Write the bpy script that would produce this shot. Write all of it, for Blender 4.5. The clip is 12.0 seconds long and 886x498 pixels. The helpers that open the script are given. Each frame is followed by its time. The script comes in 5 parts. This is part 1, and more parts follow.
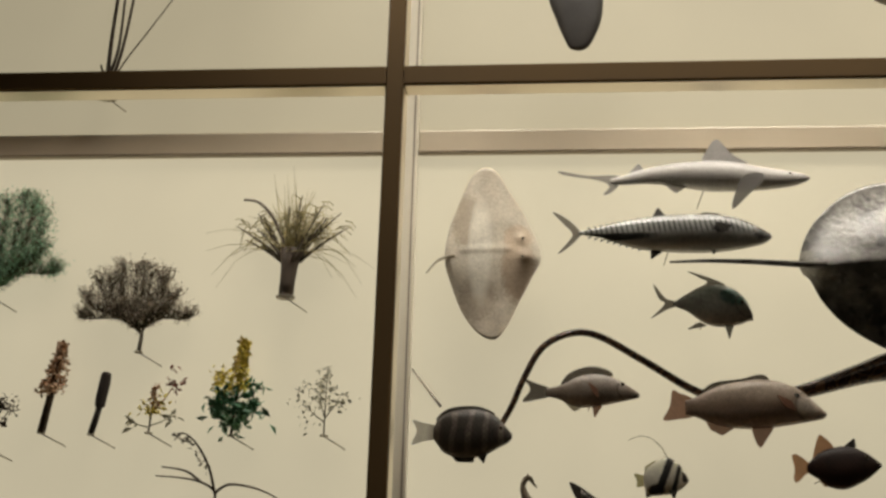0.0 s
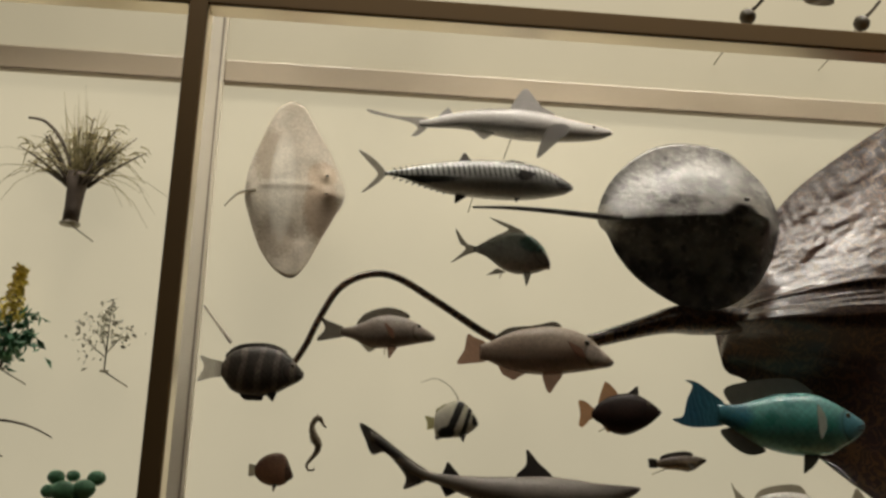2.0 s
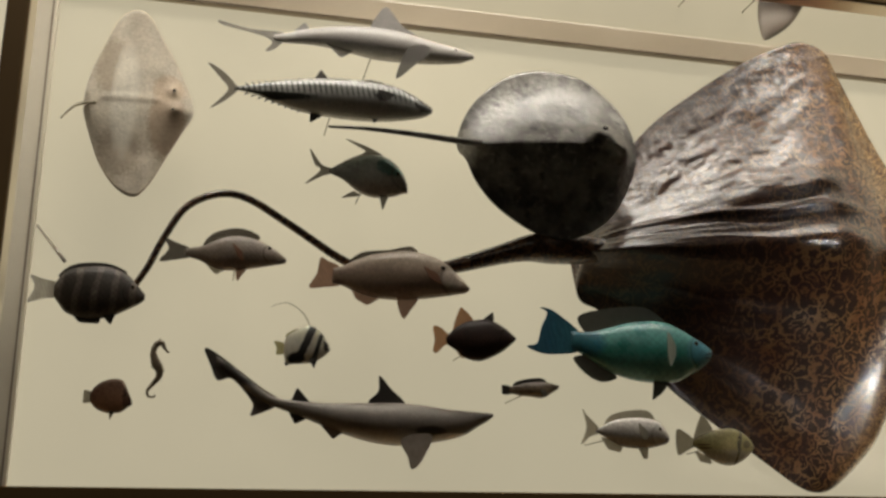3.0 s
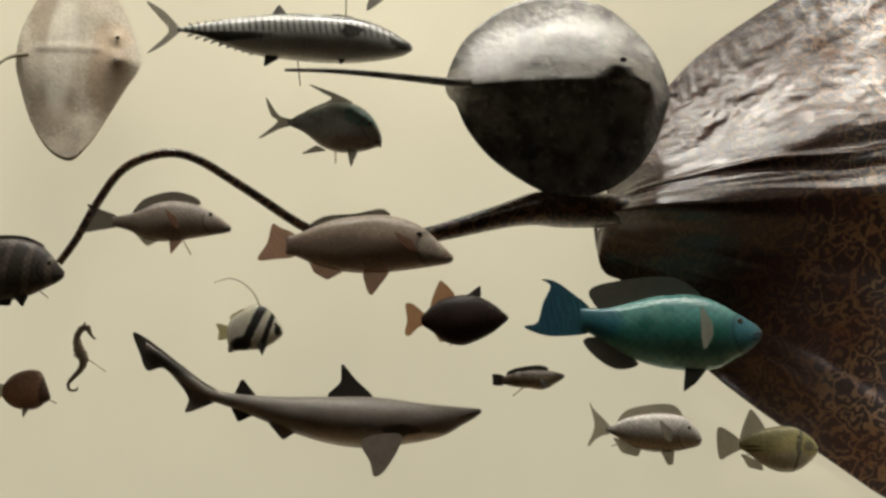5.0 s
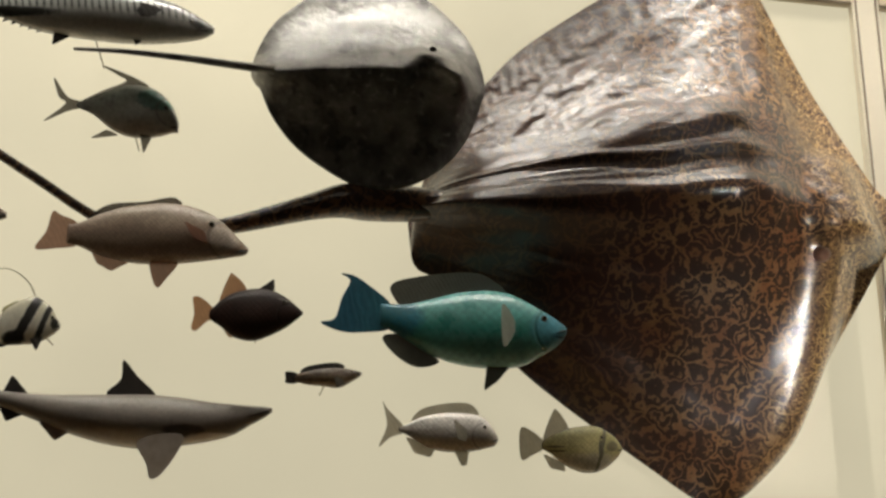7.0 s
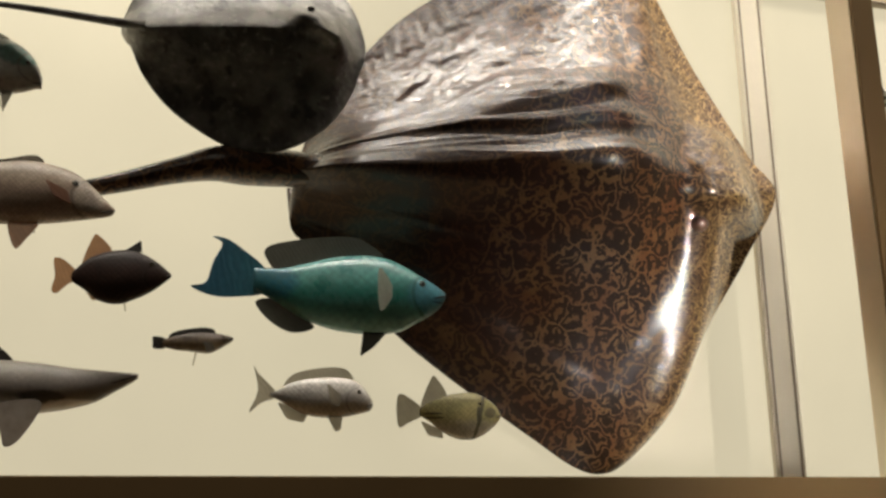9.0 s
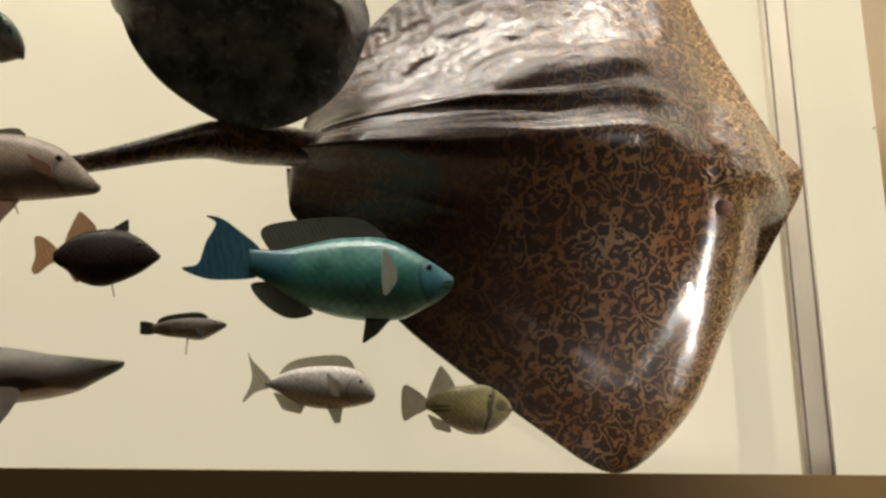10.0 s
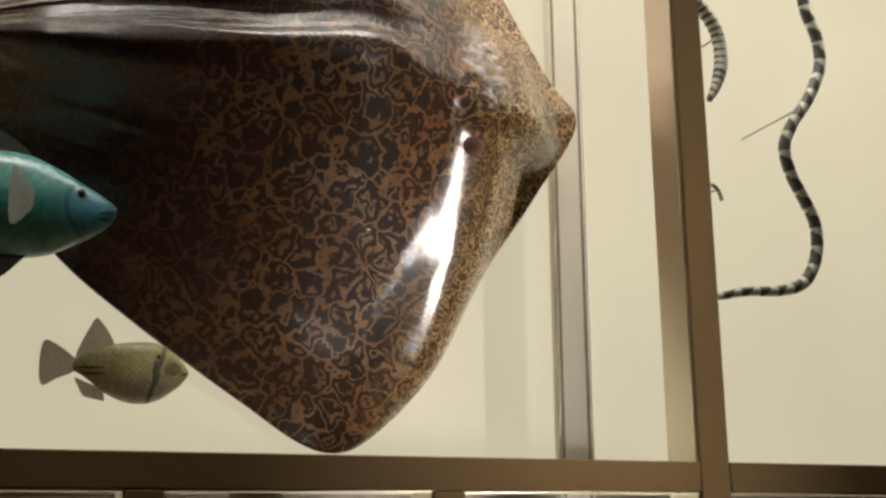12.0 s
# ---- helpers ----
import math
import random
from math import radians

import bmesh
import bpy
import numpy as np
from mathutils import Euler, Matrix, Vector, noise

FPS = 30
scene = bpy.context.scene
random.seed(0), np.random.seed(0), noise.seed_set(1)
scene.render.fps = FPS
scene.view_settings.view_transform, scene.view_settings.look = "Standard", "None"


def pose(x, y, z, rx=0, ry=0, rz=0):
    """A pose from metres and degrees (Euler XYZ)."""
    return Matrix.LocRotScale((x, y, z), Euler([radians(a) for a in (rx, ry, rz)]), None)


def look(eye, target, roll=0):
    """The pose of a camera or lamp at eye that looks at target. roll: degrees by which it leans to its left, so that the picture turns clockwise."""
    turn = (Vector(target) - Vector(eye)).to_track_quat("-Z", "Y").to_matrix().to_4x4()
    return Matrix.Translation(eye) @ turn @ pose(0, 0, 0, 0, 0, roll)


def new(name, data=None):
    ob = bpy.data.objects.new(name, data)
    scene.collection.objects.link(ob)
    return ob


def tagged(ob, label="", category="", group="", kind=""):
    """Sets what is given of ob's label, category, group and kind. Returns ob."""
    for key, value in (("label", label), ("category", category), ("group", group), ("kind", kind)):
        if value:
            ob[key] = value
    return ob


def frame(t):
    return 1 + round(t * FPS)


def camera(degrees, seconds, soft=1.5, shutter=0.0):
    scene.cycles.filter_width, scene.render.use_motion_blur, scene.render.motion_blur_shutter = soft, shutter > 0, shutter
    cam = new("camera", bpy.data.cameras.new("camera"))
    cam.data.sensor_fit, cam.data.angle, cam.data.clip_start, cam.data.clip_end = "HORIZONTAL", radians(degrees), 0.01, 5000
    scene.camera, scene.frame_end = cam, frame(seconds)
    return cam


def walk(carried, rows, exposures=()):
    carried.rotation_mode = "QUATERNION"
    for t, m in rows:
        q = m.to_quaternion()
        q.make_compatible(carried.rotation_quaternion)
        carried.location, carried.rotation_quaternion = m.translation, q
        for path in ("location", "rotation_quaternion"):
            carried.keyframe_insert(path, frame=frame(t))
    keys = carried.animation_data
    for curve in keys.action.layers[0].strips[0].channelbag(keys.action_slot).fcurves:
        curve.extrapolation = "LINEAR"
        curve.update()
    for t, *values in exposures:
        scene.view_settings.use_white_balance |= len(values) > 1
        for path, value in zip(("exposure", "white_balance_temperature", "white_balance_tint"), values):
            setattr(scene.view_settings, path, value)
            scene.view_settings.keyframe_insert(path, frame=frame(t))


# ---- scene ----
cam = camera(46.0, 12.0, 2.8)
PATH = [
    (0, (-0.018, -0.2, 1.51), (-0.186, 1.685, 2.158), 1.5),
    (0.5, (-0.023, -0.194, 1.517), (-0.206, 1.696, 2.144), 1.8),
    (1, (0.019, -0.176, 1.468), (-0.068, 1.712, 2.121), 2.3),
    (1.5, (0.043, -0.134, 1.451), (0.081, 1.761, 2.089), 2.3),
    (2, (0.042, -0.073, 1.432), (0.224, 1.826, 2.032), 1.3),
    (2.5, (0.084, 0.01, 1.394), (0.438, 1.898, 1.948), 0.1),
    (3, (0.087, 0.067, 1.354), (0.535, 1.945, 1.876), 0.2),
    (3.5, (0.193, 0.151, 1.374), (0.597, 2.048, 1.863), -0.4),
    (5.5, (0.803, 0.687, 1.482), (0.97, 2.617, 1.981), 1.3),
    (6, (0.876, 0.707, 1.515), (1.075, 2.636, 2.001), 0.4),
    (6.5, (0.951, 0.682, 1.452), (1.165, 2.6, 1.976), 0.6),
    (7, (1.015, 0.665, 1.439), (1.377, 2.564, 1.952), 0.4),
    (7.5, (1.078, 0.695, 1.325), (1.556, 2.548, 1.908), -0.7),
    (9.5, (1.139, 0.733, 1.358), (1.67, 2.595, 1.858), -0.6),
    (10, (1.181, 0.904, 1.335), (1.69, 2.766, 1.861), -0.4),
    (10.5, (1.239, 1.059, 1.357), (1.736, 2.926, 1.872), -1.1),
    (11, (1.356, 1.139, 1.352), (2.03, 2.975, 1.767), -1.1),
    (11.5, (1.565, 1.217, 1.375), (2.287, 3.033, 1.798), 0.4),
    (12, (1.732, 1.269, 1.365), (2.488, 3.056, 1.852), -0.1),
]
walk(cam, [(t, look(eye, target, roll)) for t, eye, target, roll in PATH], exposures=[(0, 0.03, 6500, 10), (1.5, -0.1, 6500, 10), (3.5, -0.14, 6430, 9.5), (5.5, 0.22, 6300, 8), (7.5, 0.28, 6400, 9), (9.5, 0.36, 6500, 10), (10.5, 0.36, 6520, 10), (12, 0.23, 6300, 9)])

# ---- world and lights ----
world = bpy.data.worlds.new("world")
scene.world = world
world.use_nodes = True
world.node_tree.nodes["Background"].inputs[0].default_value = (0.9, 0.8, 0.65, 1)
world.node_tree.nodes["Background"].inputs[1].default_value = 0.008


def area_lamp(name, at, target, sx, sy, watts, colour, spread):
    data = bpy.data.lights.new(name, "AREA")
    data.shape, data.size, data.size_y, data.energy, data.color = "RECTANGLE", sx, sy, watts, colour
    data.spread = radians(spread)
    ob = new(name, data)
    ob.matrix_world = look(at, target)
    return ob


BATTENS = [(-2.3, 3.40, 3.3), (1.35, 3.40, 3.55), (4.8, 3.40, 2.9), (1.2, 5.30, 7.0)]
for bx, bz, bl in BATTENS:
    area_lamp("strip_light", (bx, 3.364, bz), (bx, 3.364 + 0.22, bz - 1.0), bl, 0.05, 2.2 * bl if bz < 4 else 3.2 * bl, (1.0, 0.9, 0.76), 170)
# No such lamp known: added to draw the streak down the ray's lower wing.
area_lamp("streak_light", (5.1, -2.4, 1.5), (2.8, 3.6, 2.25), 0.08, 2.6, 4.4, (1.0, 0.93, 0.82), 14)
# Two unseen rows added to light the rays and fish from above.
for ty, watts in ((2.96, 40.0), (2.68, 25.0)):
    area_lamp("overhead_strip", (2.0, ty, 5.40), (2.0, 3.66, 2.6), 6.2, 0.18, watts, (1.0, 0.93, 0.81), 75)
# Added fill: lifts the fronts of fish and frames in place of hall ambience.
area_lamp("hall_fill", (1.0, -0.9, 5.45), (1.2, 1.2, 3.0), 3.6, 1.6, 9, (1.0, 0.86, 0.68), 170)
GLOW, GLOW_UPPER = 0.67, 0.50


# ---- materials ----
class Nodes:
    """A short way to wire a node material."""

    def __init__(self, name):
        self.mat = bpy.data.materials.new(name)
        self.mat.use_nodes = True
        self.tree = self.mat.node_tree
        self.bsdf = self.tree.nodes["Principled BSDF"]

    def add(self, kind, ins=(), **props):
        n = self.tree.nodes.new(kind)
        for k, v in props.items():
            if k == "operation":
                n.operation = v
            elif k == "blend":
                n.blend_type = v
            elif k == "dtype":
                n.data_type = v
            elif k == "feature":
                n.feature = v
        for key, v in dict(ins).items():
            self.put(n.inputs[key], v)
        return n

    def put(self, socket, v):
        if isinstance(v, bpy.types.NodeSocket):
            self.tree.links.new(v, socket)
        elif isinstance(v, tuple) and len(v) == 3 and socket.type == "RGBA":
            socket.default_value = (*v, 1)
        else:
            socket.default_value = v

    def coord(self, which="Object"):
        return self.add("ShaderNodeTexCoord").outputs[which]

    def maths(self, op, a, b=0.0):
        return self.add("ShaderNodeMath", {0: a, 1: b}, operation=op).outputs[0]

    def span(self, v, a, b, c=0.0, d=1.0):
        return self.add("ShaderNodeMapRange", {"Value": v, "From Min": a, "From Max": b, "To Min": c, "To Max": d}).outputs[0]

    def noise(self, scale, detail=4.0, rough=0.55, vec=None, distort=0.0):
        ins = {"Scale": scale, "Detail": detail, "Roughness": rough, "Distortion": distort, "Vector": vec if vec is not None else self.coord()}
        return self.add("ShaderNodeTexNoise", ins).outputs["Fac"]

    def stretch(self, vec, sx, sy, sz):
        return self.add("ShaderNodeMapping", {"Vector": vec, "Scale": (sx, sy, sz)}).outputs[0]

    def mix(self, f, a, b, blend="MIX"):
        n = self.add("ShaderNodeMix", dtype="RGBA", blend=blend)
        self.put(n.inputs["Factor"], f)
        self.put(n.inputs[6], a)
        self.put(n.inputs[7], b)
        return n.outputs[2]

    def bump(self, height, strength, distance=0.01):
        n = self.add("ShaderNodeBump", {"Height": height, "Strength": strength, "Distance": distance})
        self.put(self.bsdf.inputs["Normal"], n.outputs[0])
        self.put(self.bsdf.inputs["Coat Normal"], n.outputs[0])

    def done(self, colour, rough=0.5, metal=0.0, coat=0.0, coat_rough=0.2, spec=0.5):
        b = self.bsdf.inputs
        self.put(b["Base Color"], colour)
        self.put(b["Roughness"], rough)
        self.put(b["Metallic"], metal)
        self.put(b["Coat Weight"], coat)
        self.put(b["Coat Roughness"], coat_rough)
        self.put(b["Specular IOR Level"], spec)
        return self.mat


def tone(c, f):
    return tuple(min(1.0, v * f) for v in c)


def plain(name, c, rough=0.5, metal=0.0, scale=20.0, var=0.25, bump=0.1, coat=0.0, fine=180.0, spec=0.5):
    n = Nodes(name)
    big, small = n.noise(scale), n.noise(fine, 2.0)
    f = n.maths("ADD", n.maths("MULTIPLY", big, 0.65), n.maths("MULTIPLY", small, 0.35))
    col = n.mix(n.span(f, 0.3, 0.7), tone(c, 1 - var), tone(c, 1 + var))
    if bump:
        n.bump(f, bump, 0.004)
    return n.done(col, n.span(big, 0.3, 0.7, max(0.03, rough - 0.08), rough + 0.08), metal, coat, spec=spec)


def skin(name, back, side, belly, low, high, rough=0.4, coat=0.25, mottle=0.22, scales=0.0, bars=None, patch=None, spec=0.5, bands=(), gill=None):
    """Fish skin: back, flank and belly colours by height; bars: (colour, per metre, phase, share, low, high)."""
    n = Nodes(name)
    o = n.coord()
    sep = n.add("ShaderNodeSeparateXYZ", {0: o})
    x, z = sep.outputs[0], sep.outputs[2]
    n1, n2 = n.noise(14.0), n.noise(90.0, 3.0)
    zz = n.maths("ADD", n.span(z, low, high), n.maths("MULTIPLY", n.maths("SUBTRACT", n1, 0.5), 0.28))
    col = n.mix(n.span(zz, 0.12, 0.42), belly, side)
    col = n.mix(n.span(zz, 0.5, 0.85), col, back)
    if bars:
        for colour, per, phase, share, b0, b1, lean in bars:
            w = n.maths("ADD", n.maths("MULTIPLY", x, per), n.maths("MULTIPLY", z, lean * per))
            w = n.maths("ADD", w, n.maths("MULTIPLY", n1, 0.5))
            s = n.maths("SINE", n.maths("MULTIPLY", n.maths("ADD", w, phase), 6.2832))
            m = n.span(s, 1 - 2 * share - 0.25, 1 - 2 * share + 0.25)
            m = n.maths("MULTIPLY", m, n.maths("MULTIPLY", n.span(z, b0 - 0.01, b0 + 0.01), n.span(z, b1 + 0.01, b1 - 0.01)))
            col = n.mix(m, col, colour)
    if patch:
        for colour, px, pz, rx, rz in patch:
            dx = n.maths("DIVIDE", n.maths("SUBTRACT", x, px), rx)
            dz = n.maths("DIVIDE", n.maths("SUBTRACT", z, pz), rz)
            d = n.maths("ADD", n.maths("MULTIPLY", dx, dx), n.maths("MULTIPLY", dz, dz))
            d = n.maths("ADD", d, n.maths("MULTIPLY", n.maths("SUBTRACT", n2, 0.5), 0.8))
            col = n.mix(n.span(d, 1.2, 0.6), col, colour)
    groove = None
    if gill:
        gx, gz, rx, rz = gill
        dx = n.maths("DIVIDE", n.maths("SUBTRACT", x, gx), rx)
        dz = n.maths("DIVIDE", n.maths("SUBTRACT", z, gz), rz)
        d = n.maths("SQRT", n.maths("ADD", n.maths("MULTIPLY", dx, dx), n.maths("MULTIPLY", dz, dz)))
        ring = n.span(n.maths("ABSOLUTE", n.maths("SUBTRACT", d, 1.0)), 0.02, 0.10, 1.0, 0.0)
        groove = n.maths("MULTIPLY", ring, n.span(dx, -0.1, -0.4, 0.0, 1.0))
        col = n.mix(n.maths("MULTIPLY", groove, 0.6), col, tone(side, 0.35))
    for colour, c, hw, lean in bands:
        d = n.maths("SUBTRACT", n.maths("SUBTRACT", x, n.maths("MULTIPLY", z, lean)), c)
        d = n.maths("ADD", n.maths("ABSOLUTE", d), n.maths("MULTIPLY", n.maths("SUBTRACT", n2, 0.5), 0.006))
        col = n.mix(n.span(d, hw + 0.002, hw - 0.002), col, colour)
    shade = n.span(n.maths("ADD", n.maths("MULTIPLY", n1, 0.5), n.maths("MULTIPLY", n2, 0.5)), 0.34, 0.66, 1 - mottle * 1.35, 1 + mottle * 1.35)
    col = n.mix(1.0, col, n.add("ShaderNodeCombineColor", {0: shade, 1: shade, 2: shade}).outputs[0], "MULTIPLY")
    h = n2
    if scales:
        v = n.add("ShaderNodeTexVoronoi", {"Vector": n.add("ShaderNodeMapping", {"Vector": o, "Rotation": (0.0, 0.785, 0.0), "Scale": (1.0, 0.6, 1.0)}).outputs[0], "Scale": scales, "Randomness": 0.25}, feature="F1").outputs["Distance"]
        col = n.mix(n.span(v, 0.35, 0.7, 0.0, 0.42), col, tone(back, 0.45))
        h = n.maths("ADD", n.maths("MULTIPLY", n2, 0.3), n.maths("MULTIPLY", v, -0.8))
    if groove is not None:
        h = n.maths("SUBTRACT", h, n.maths("MULTIPLY", groove, 1.2))
    n.bump(h, 0.28, 0.004)
    return n.done(col, n.span(n1, 0.3, 0.7, rough - 0.08, rough + 0.1), 0.0, coat, 0.25, spec)


def fin_skin(name, base, tip, rays=70.0, lean=0.6, x0=-0.1, x1=0.1, amp=0.2, sheer=0.5):
    """Fin membrane with rays, letting some light through; base to tip colour along x."""
    n = Nodes(name)
    o = n.coord()
    sep = n.add("ShaderNodeSeparateXYZ", {0: o})
    w = n.maths("ADD", n.maths("MULTIPLY", sep.outputs[0], rays), n.maths("MULTIPLY", sep.outputs[2], rays * lean))
    s = n.maths("SINE", n.maths("MULTIPLY", n.maths("ADD", w, n.maths("MULTIPLY", n.noise(16.0), 2.6)), 6.2832))
    col = n.mix(n.span(sep.outputs[0], x0, x1), tip, base)
    col = n.mix(n.span(s, -0.2, 1.0, 0.0, amp * 0.8), col, tone(base, 0.5))
    col = n.mix(n.span(n.noise(40.0), 0.35, 0.7, 0.0, 0.45), col, tone(tip, 0.6))
    n.bump(s, amp, 0.002)
    mat = n.done(col, 0.5, 0.0, 0.1)
    if sheer:
        thin = n.add("ShaderNodeBsdfTransparent", {"Color": n.mix(0.45, col, (1.0, 1.0, 1.0))})
        both = n.add("ShaderNodeMixShader", {0: sheer, 1: n.bsdf.outputs[0], 2: thin.outputs[0]})
        n.put(n.tree.nodes["Material Output"].inputs["Surface"], both.outputs[0])
    return mat


def make_leopard(name, shade_dull):
    n = Nodes(name)
    o = n.coord()
    sep = n.add("ShaderNodeSeparateXYZ", {0: o})
    x, z = sep.outputs[0], sep.outputs[2]
    n1, n2 = n.noise(7.0), n.noise(26.0, 5.0)
    warp = n.add("ShaderNodeTexNoise", {"Vector": o, "Scale": 21.0, "Detail": 2.0}).outputs["Color"]
    vec = n.mix(0.085, n.stretch(o, 1, 0.3, 1), warp)

    def rings(scale):
        """A tan net round each dark cell, with a broken tan ring inside it."""
        e = n.add("ShaderNodeTexVoronoi", {"Vector": vec, "Scale": scale, "Randomness": 0.9}, feature="DISTANCE_TO_EDGE").outputs["Distance"]
        e = n.maths("ADD", e, n.maths("MULTIPLY", n.maths("SUBTRACT", n2, 0.5), 0.13))
        net = n.span(e, 0.032, 0.07, 1.0, 0.0)
        ring = n.span(n.maths("ABSOLUTE", n.maths("SUBTRACT", e, 0.26)), 0.03, 0.07, 1.0, 0.0)
        ring = n.maths("MULTIPLY", ring, n.span(n.noise(scale * 1.6, 1.0), 0.40, 0.48, 0.0, 0.9))
        return n.maths("MAXIMUM", ring, net)

    wide, tight = rings(14.0), rings(26.0)
    # Nose end: tighter tan rings, also brightened in colour for light it catches.
    near = n.span(n.maths("ADD", n.maths("ADD", x, n.maths("MULTIPLY", n.maths("ABSOLUTE", z), 0.25)), n.maths("MULTIPLY", n.maths("SUBTRACT", n1, 0.5), 0.2)), 0.40, 0.58)
    pat = n.add("ShaderNodeMix", {0: near, 2: wide, 3: tight}).outputs[0]
    ground = n.mix(n.span(n1, 0.35, 0.65), (0.014, 0.006, 0.004), (0.040, 0.015, 0.007))
    ground = n.mix(near, ground, (0.085, 0.042, 0.017))
    line = n.mix(n.span(n1, 0.4, 0.6), (0.37, 0.20, 0.086), (0.30, 0.128, 0.05))
    line = n.mix(near, line, (0.60, 0.38, 0.17))
    col = n.mix(pat, ground, line)
    # Darker toward the tail: the rear wing's shade put into the colour.
    rear = n.span(n.maths("SUBTRACT", x, n.maths("MULTIPLY", n1, 0.3)), -0.5, 0.5, shade_dull, 0.0)
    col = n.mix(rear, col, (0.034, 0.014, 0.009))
    fine = n.noise(60.0, 4.0, 0.6)
    crumple = n.noise(24.0, 5.0, 0.65, n.stretch(o, 0.7, 1, 1.5), 0.8)
    h = n.maths("ADD", n.maths("MULTIPLY", crumple, n.span(z, -0.1, 0.2, 0.10, 0.45)), n.maths("MULTIPLY", fine, 0.05))
    n.bump(h, 0.6, 0.02)
    return n.done(col, n.span(n2, 0.3, 0.7, 0.32, 0.48), 0.0, 1.0, 0.11, 0.3)


def make_stingray():
    n = Nodes("stingray_skin")
    o = n.coord()
    z = n.add("ShaderNodeSeparateXYZ", {0: o}).outputs[2]
    n1, n2 = n.noise(11.0, 5.0), n.noise(45.0, 5.0)
    col = n.mix(n.span(n1, 0.38, 0.62), (0.055, 0.05, 0.044), (0.20, 0.19, 0.17))
    col = n.mix(n.span(n2, 0.58, 0.7, 0.0, 0.6), col, (0.33, 0.31, 0.28))
    col = n.mix(n.span(n.noise(16.0, 2.0), 0.6, 0.68, 0.0, 0.8), col, (0.02, 0.018, 0.016))
    n.bump(n.maths("ADD", n1, n.maths("MULTIPLY", n2, 0.4)), 0.5, 0.014)
    return n.done(col, 0.5, 0.0, 0.4, 0.24)


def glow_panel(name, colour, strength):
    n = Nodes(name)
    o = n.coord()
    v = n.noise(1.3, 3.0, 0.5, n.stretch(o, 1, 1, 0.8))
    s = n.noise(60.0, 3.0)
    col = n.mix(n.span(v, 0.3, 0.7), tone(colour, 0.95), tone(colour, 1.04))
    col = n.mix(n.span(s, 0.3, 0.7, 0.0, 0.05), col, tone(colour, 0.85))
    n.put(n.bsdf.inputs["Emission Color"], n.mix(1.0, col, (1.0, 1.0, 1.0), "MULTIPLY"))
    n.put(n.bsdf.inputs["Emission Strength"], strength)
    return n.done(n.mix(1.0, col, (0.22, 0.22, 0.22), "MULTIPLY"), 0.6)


M = {}
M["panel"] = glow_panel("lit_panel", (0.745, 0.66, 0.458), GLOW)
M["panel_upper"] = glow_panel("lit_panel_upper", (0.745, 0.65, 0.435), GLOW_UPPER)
M["bronze"] = plain("bronze_paint", (0.165, 0.102, 0.042), 0.7, 0.0, 3.0, 0.10, 0.04, 0.0, 400.0, 0.15)
# One bar finish twice: uprights' brighter light is put into the paler colour.
M["trim_upright_lit"] = plain("satin_lit", (0.76, 0.70, 0.57), 0.4, 0.0, 2.5, 0.10, 0.03, 0.0, 300.0)
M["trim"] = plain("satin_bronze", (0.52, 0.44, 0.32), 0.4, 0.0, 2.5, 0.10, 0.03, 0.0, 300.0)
M["liner"] = plain("satin_strip", (0.80, 0.72, 0.58), 0.38, 1.0, 2.5, 0.08, 0.03, 0.0, 300.0)
M["gap"] = plain("open_joint", (0.26, 0.21, 0.15), 0.7)
M["plaster"] = plain("dark_plaster", (0.07, 0.052, 0.035), 0.8, 0.0, 2.0, 0.15)
M["carpet"] = plain("dark_stone", (0.035, 0.031, 0.027), 0.5, 0.0, 2.0, 0.2)
M["rod"] = plain("steel_rod", (0.45, 0.42, 0.37), 0.35, 0.7)
M["eye"] = plain("glass_eye", (0.012, 0.011, 0.01), 0.08, 0.0, 30.0, 0.2, 0.0, 0.8)
M["iris"] = plain("iris", (0.10, 0.075, 0.04), 0.3)
M["white_horn"] = plain("white_horn", (0.62, 0.58, 0.5), 0.45)
M["lip"] = plain("mouth_slit", (0.03, 0.02, 0.016), 0.5)
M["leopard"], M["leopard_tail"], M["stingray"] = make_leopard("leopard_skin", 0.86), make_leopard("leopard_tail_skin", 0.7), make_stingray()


# ---- mesh helpers ----
def mesh_of(name, verts, faces, material, smooth=True):
    me = bpy.data.meshes.new(name)
    me.from_pydata(verts, [], faces)
    me.validate()
    for p in me.polygons:
        p.use_smooth = smooth
    for m in material if isinstance(material, (list, tuple)) else [material]:
        me.materials.append(m)
    bm = bmesh.new()
    bm.from_mesh(me)
    bmesh.ops.recalc_face_normals(bm, faces=bm.faces)
    bm.to_mesh(me)
    bm.free()
    return me


def part(name, me, parent, label=""):
    ob = new(name, me)
    ob.parent = parent
    return tagged(ob, label)


def thing(name, at, label, category, group=""):
    e = new(name)
    e.empty_display_size = 0.05
    e.location = at
    return tagged(e, label, category, group)


def box(name, lo, hi, material, bevel=0.0, label="", category="", kind="", parent=None):
    bm = bmesh.new()
    bmesh.ops.create_cube(bm, size=1.0)
    lo, hi = Vector(lo), Vector(hi)
    for v in bm.verts:
        v.co = Vector([lo[i] + (v.co[i] + 0.5) * (hi[i] - lo[i]) for i in range(3)])
    if bevel:
        bmesh.ops.bevel(bm, geom=bm.edges[:], offset=bevel, segments=2, affect="EDGES", profile=0.6)
    me = bpy.data.meshes.new(name)
    bm.to_mesh(me)
    bm.free()
    me.materials.append(material)
    ob = new(name, me)
    if parent:
        ob.parent = parent
    return tagged(ob, label, category, "", kind)


